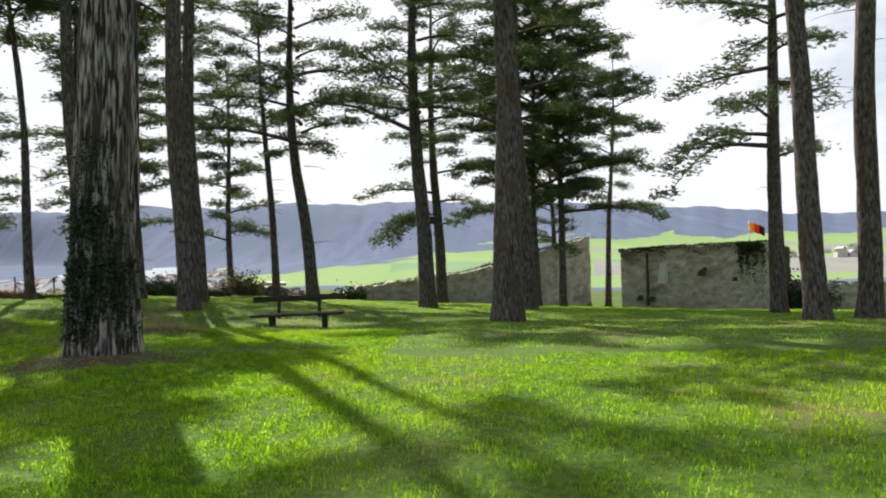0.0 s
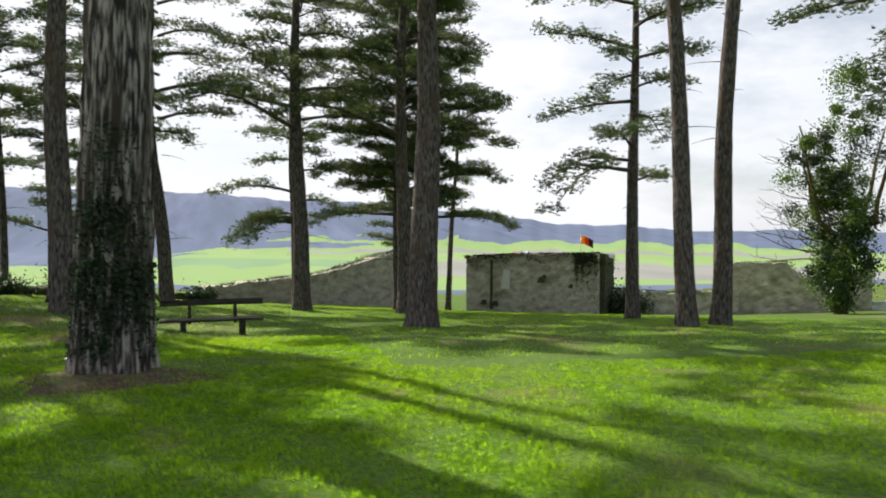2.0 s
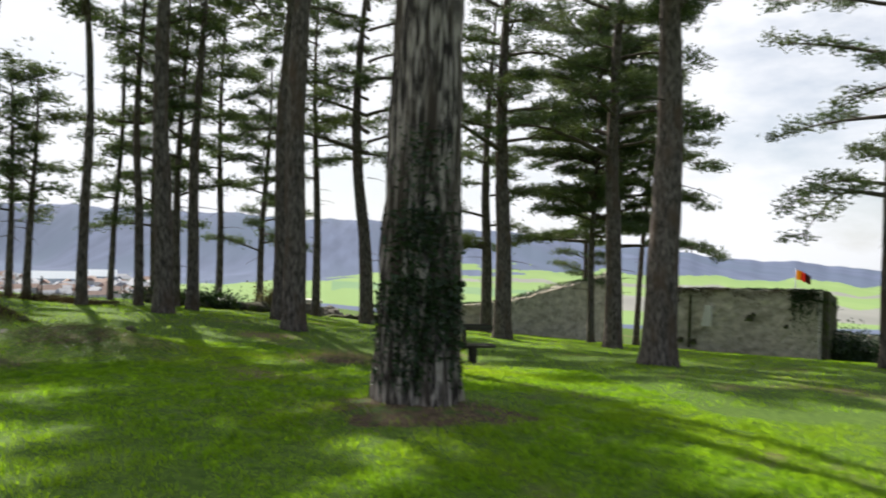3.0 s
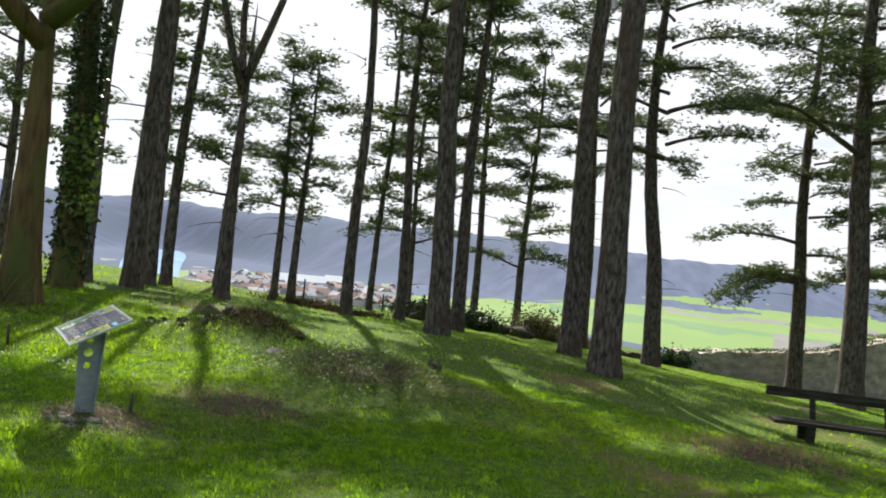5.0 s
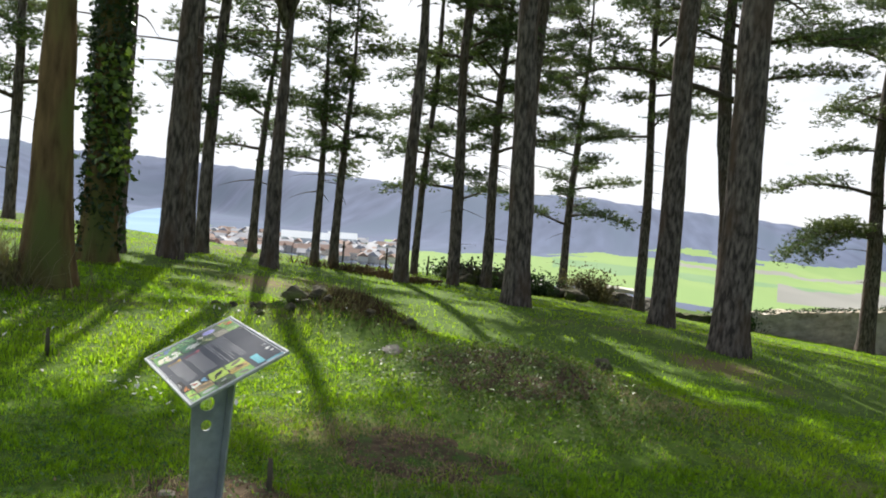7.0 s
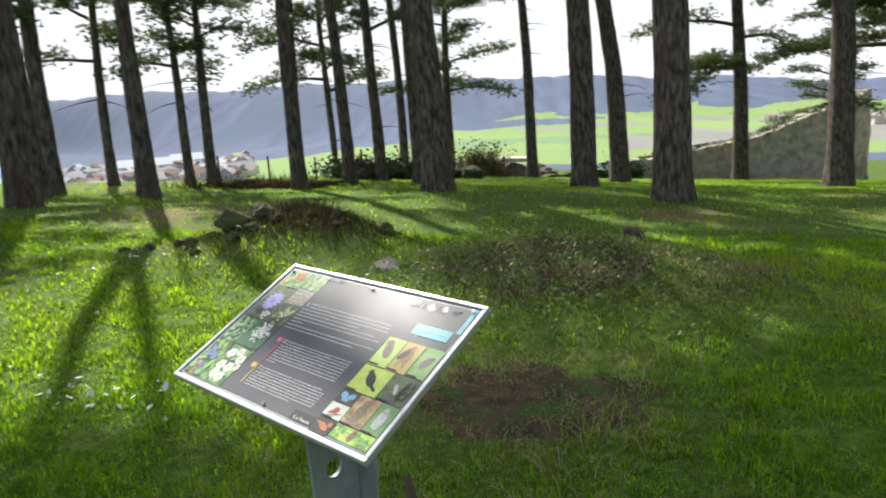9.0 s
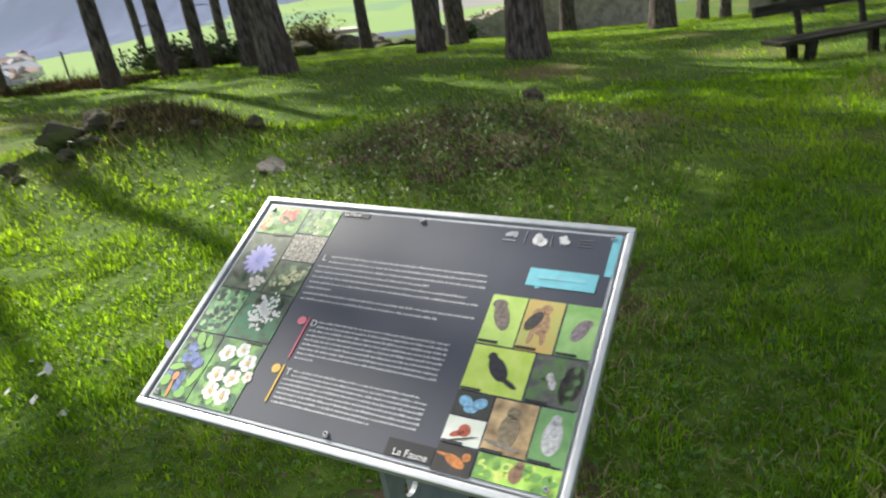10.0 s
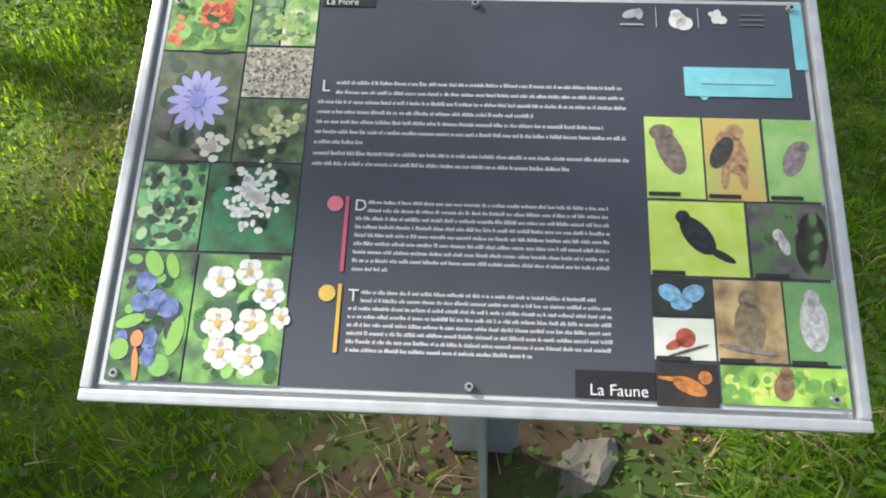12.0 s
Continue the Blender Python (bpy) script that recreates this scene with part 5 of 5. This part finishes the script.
rnd = random.Random(77)
for i in range(190):
    dgr, r = rnd.uniform(17, 33), rnd.uniform(640, 1050)
    if i > 172:
        dgr, r = rnd.uniform(-32, -24), rnd.uniform(900, 1150)
    x, y = -8 - r * math.sin(radians(dgr)), 8 + r * math.cos(radians(dgr))
    house(x, y, rnd.uniform(9, 20), rnd.uniform(8, 12), rnd.uniform(4.5, 8), rnd.uniform(0, 180), M_WALLWHITE, M_ROOF if rnd.random() < 0.6 else M_ROOFRED,
          "small pale house with a pitched roof in the valley")
for dgr, r, w in ((34.6, 560, 46), (24.5, 900, 60), (21.5, 980, 40)):
    x, y = -8 - r * math.sin(radians(dgr)), 8 + r * math.cos(radians(dgr))
    house(x, y, w, 22, 8, dgr, M_SHED, M_SHED, "long pale metal shed in the valley", "shed")


# ---------------------------------------------------------------- grass
def blades(name, x, y, tall, wide, seed, mat, label, bend=0.5):
    """Grass blades standing on the ground at x, y: each bent once."""
    rng = np.random.default_rng(seed)
    n = len(x)
    z = land(x, y)
    a = rng.uniform(0, 2 * np.pi, n)
    lean = rng.uniform(0.1, 1.0, n) * bend
    lump = np.sin(x * 7.3 + 1.2 * np.sin(y * 3.1)) * np.sin(y * 6.1 + 1.4 * np.sin(x * 2.7)) + 0.5 * np.sin(x * 15 + y * 4) * np.sin(y * 17 - x * 5)
    h = tall * rng.uniform(0.45, 1.25, n) * np.clip(0.95 + 0.5 * lump, 0.4, 1.6)
    dx, dy = np.cos(a), np.sin(a)
    p0 = np.stack([x, y, z - 0.01], 1)
    p1 = p0 + np.stack([dx * lean * h * 0.35, dy * lean * h * 0.35, h * 0.6], 1)
    p2 = p0 + np.stack([dx * lean * h * 1.1, dy * lean * h * 1.1, h * (1 - 0.25 * lean)], 1)
    s = np.stack([-dy, dx, np.zeros(n)], 1) * (wide * rng.uniform(0.6, 1.2, n))[:, None]
    v = np.stack([p0 - s, p0 + s, p1 - s * 0.8, p1 + s * 0.8, p2], 1).reshape(-1, 3)
    k = np.arange(n)[:, None] * 5
    me = tri_mesh(name, v, np.concatenate([k + [0, 1, 3], k + [0, 3, 2], k + [2, 3, 4]]), mat)
    return tagged(new(name, me), label, "grass", kind="stuff")


def patchy(x, y, seed):
    """0 where turf is worn, 1 where it grows thick."""
    q = np.sin(x * 0.9 + seed) * np.sin(y * 1.1 - x * 0.4) + 0.6 * np.sin(x * 2.3 - y * 1.7 + seed) + 0.4 * np.sin(x * 4.1 + y * 3.7)
    bare = hump(x, y, -11.55, 12.75, 0.85, 0.6) + hump(x, y, -11.85, 11.35, 0.42, 0.32) + 0.3 * hump(x, y, -11.0, 11.4, 0.5, 0.5) + 0.9 * hump(x, y, -5.14, 10.2, 1.5, 1.3) \
        + 0.85 * hump(x, y, -10.9, 14.5, 1.25, 0.8) + 0.9 * hump(x, y, -13.2, 15.8, 0.9, 0.6) + 0.8 * hump(x, y, -6.3, 15.2, 1.1, 0.7)
    tuft = np.sin(x * 11.3 + 1.7 * np.sin(y * 7.1)) * np.sin(y * 9.7 + 1.9 * np.sin(x * 5.3)) + 0.6 * np.sin(x * 23 + y * 9) * np.sin(y * 21 - x * 11)
    return np.clip((0.75 + 0.3 * q - bare) * (1.0 + 0.38 * tuft), 0.06, 1)


def scatter(n, seed, x0, x1, y0, y1, keep=None):
    rng = np.random.default_rng(seed)
    x, y = rng.uniform(x0, x1, n), rng.uniform(y0, y1, n)
    k = rng.random(n) < patchy(x, y, 1.3) * (keep(x, y) if keep else 1)
    return x[k], y[k]


def near_panel(x, y):
    return np.exp(-(np.hypot(x + 12, y - 11.9) / 2.1) ** 2)


x, y = scatter(460000, 1, -16.0, -8.6, 9.6, 15.6, near_panel)
blades("grass_near_panel", x, y, 0.048, 0.0026, 2, M_BLADE, "fine green grass round the panel", 1.1)
x, y = scatter(450000, 3, -18, -1, 2.5, 17.5, lambda x, y: 1 - 0.6 * near_panel(x, y))
blades("grass_meadow", x, y, 0.052, 0.0048, 4, M_BLADE, "lush green grass on the slope", 1.0)
x, y = scatter(210000, 5, -24, 18, 12, 44, lambda x, y: y < brow(x) + 1)
blades("grass_far", x, y, 0.060, 0.0075, 6, M_BLADE, "green grass on the hilltop", 0.7)
x, y = scatter(290000, 7, -7, 9, 1.0, 11)
blades("grass_slope", x, y, 0.058, 0.0040, 8, M_BLADE, "green grass on the slope", 0.95)


def cluster(n, cx, cy, sx, sy, seed):
    r = np.random.default_rng(seed)
    return r.normal(cx, sx, n), r.normal(cy, sy, n)


xs, ys = zip(*[cluster(n, *c) for n, c in ((700, (-11.85, 11.35, 0.4, 0.3, 1)), (3200, (-11.5, 12.7, 0.6, 0.45, 2)), (3200, (-10.8, 14.5, 0.85, 0.5, 3)), (900, (-9.75, 14.8, 0.35, 0.3, 10)), (2200, (-5.3, 9.7, 0.9, 0.5, 4)),
                                           (900, (-13.6, 15.4, 0.8, 0.4, 5)), (1300, (-15.2, 13.6, 0.9, 0.6, 6)), (900, (-6.3, 15.1, 0.9, 0.5, 7)), (900, (-11.0, 11.4, 0.45, 0.45, 8)))])
blades("withered_grass", np.concatenate(xs), np.concatenate(ys), 0.06, 0.0022, 9, M_STRAW, "withered straw-coloured grass in worn patches", 1.6)


def leaf_scatter(name, x, y, size, seed, mat, label, up=0.03, wide=0.3):
    rng = np.random.default_rng(seed)
    z = land(x, y) + np.abs(rng.normal(0, up, len(x))) + 0.008
    v, f = leaves(np.stack([x, y, z], 1), rng, size, 3.0, wide)
    return tagged(new(name, tri_mesh(name, v, f, mat)), label, "ground cover", kind="stuff")


x, y = cluster(5200, -10.95, 14.4, 0.75, 0.48, 41)
leaf_scatter("ivy_ground_cover", x, y, 0.032, 1, M_IVY, "small ivy leaves over a weedy mound", 0.06)
xs, ys = zip(*[cluster(n, *c) for n, c in ((1100, (-11.6, 11.1, 0.35, 0.3, 44)), (2600, (-12.2, 13.0, 0.9, 0.6, 45)), (1800, (-11.1, 12.0, 0.5, 0.6, 46)), (1800, (-13.0, 11.6, 0.5, 0.5, 47)))])
leaf_scatter("clover_and_weeds", np.concatenate(xs), np.concatenate(ys), 0.021, 2, M_WEED, "low clover and broad-leaved weeds in the turf", 0.03, 0.34)
x, y = scatter(9000, 48, -17, -4, 8, 18)
leaf_scatter("meadow_weeds", x, y, 0.024, 3, M_WEED, "broad-leaved weeds in the grass", 0.03)
xs, ys = zip(*[cluster(n, *c) for n, c in ((420, (-11.85, 11.35, 0.35, 0.3, 51)), (130, (-11.6, 12.7, 0.8, 0.5, 52)), (3800, (-10.85, 14.5, 0.8, 0.5, 53)), (420, (-15.4, 13.7, 1.0, 0.6, 54)), (260, (-14.1, 15.3, 0.8, 0.4, 55)),
                                           (2600, (-5.3, 9.7, 1.0, 0.6, 56)), (900, (-6.3, 15.1, 0.8, 0.4, 58)), (300, (-9, 13, 3, 2, 57)))])
leaf_scatter("fallen_leaves", np.concatenate(xs), np.concatenate(ys), 0.021, 4, M_LITTER, "scattered brown fallen leaves", 0.02, 0.24)
xs, ys = zip(*[cluster(n, *c) for n, c in ((44, (-13.4, 12.7, 0.28, 0.12, 61)), (60, (-15.2, 13.7, 0.9, 0.6, 62)), (40, (-14.3, 15.4, 0.6, 0.3, 63)))])
leaf_scatter("pale_leaf_litter", np.concatenate(xs), np.concatenate(ys), 0.045, 5, M_LIME, "small pale leaves lying in the grass", 0.03)
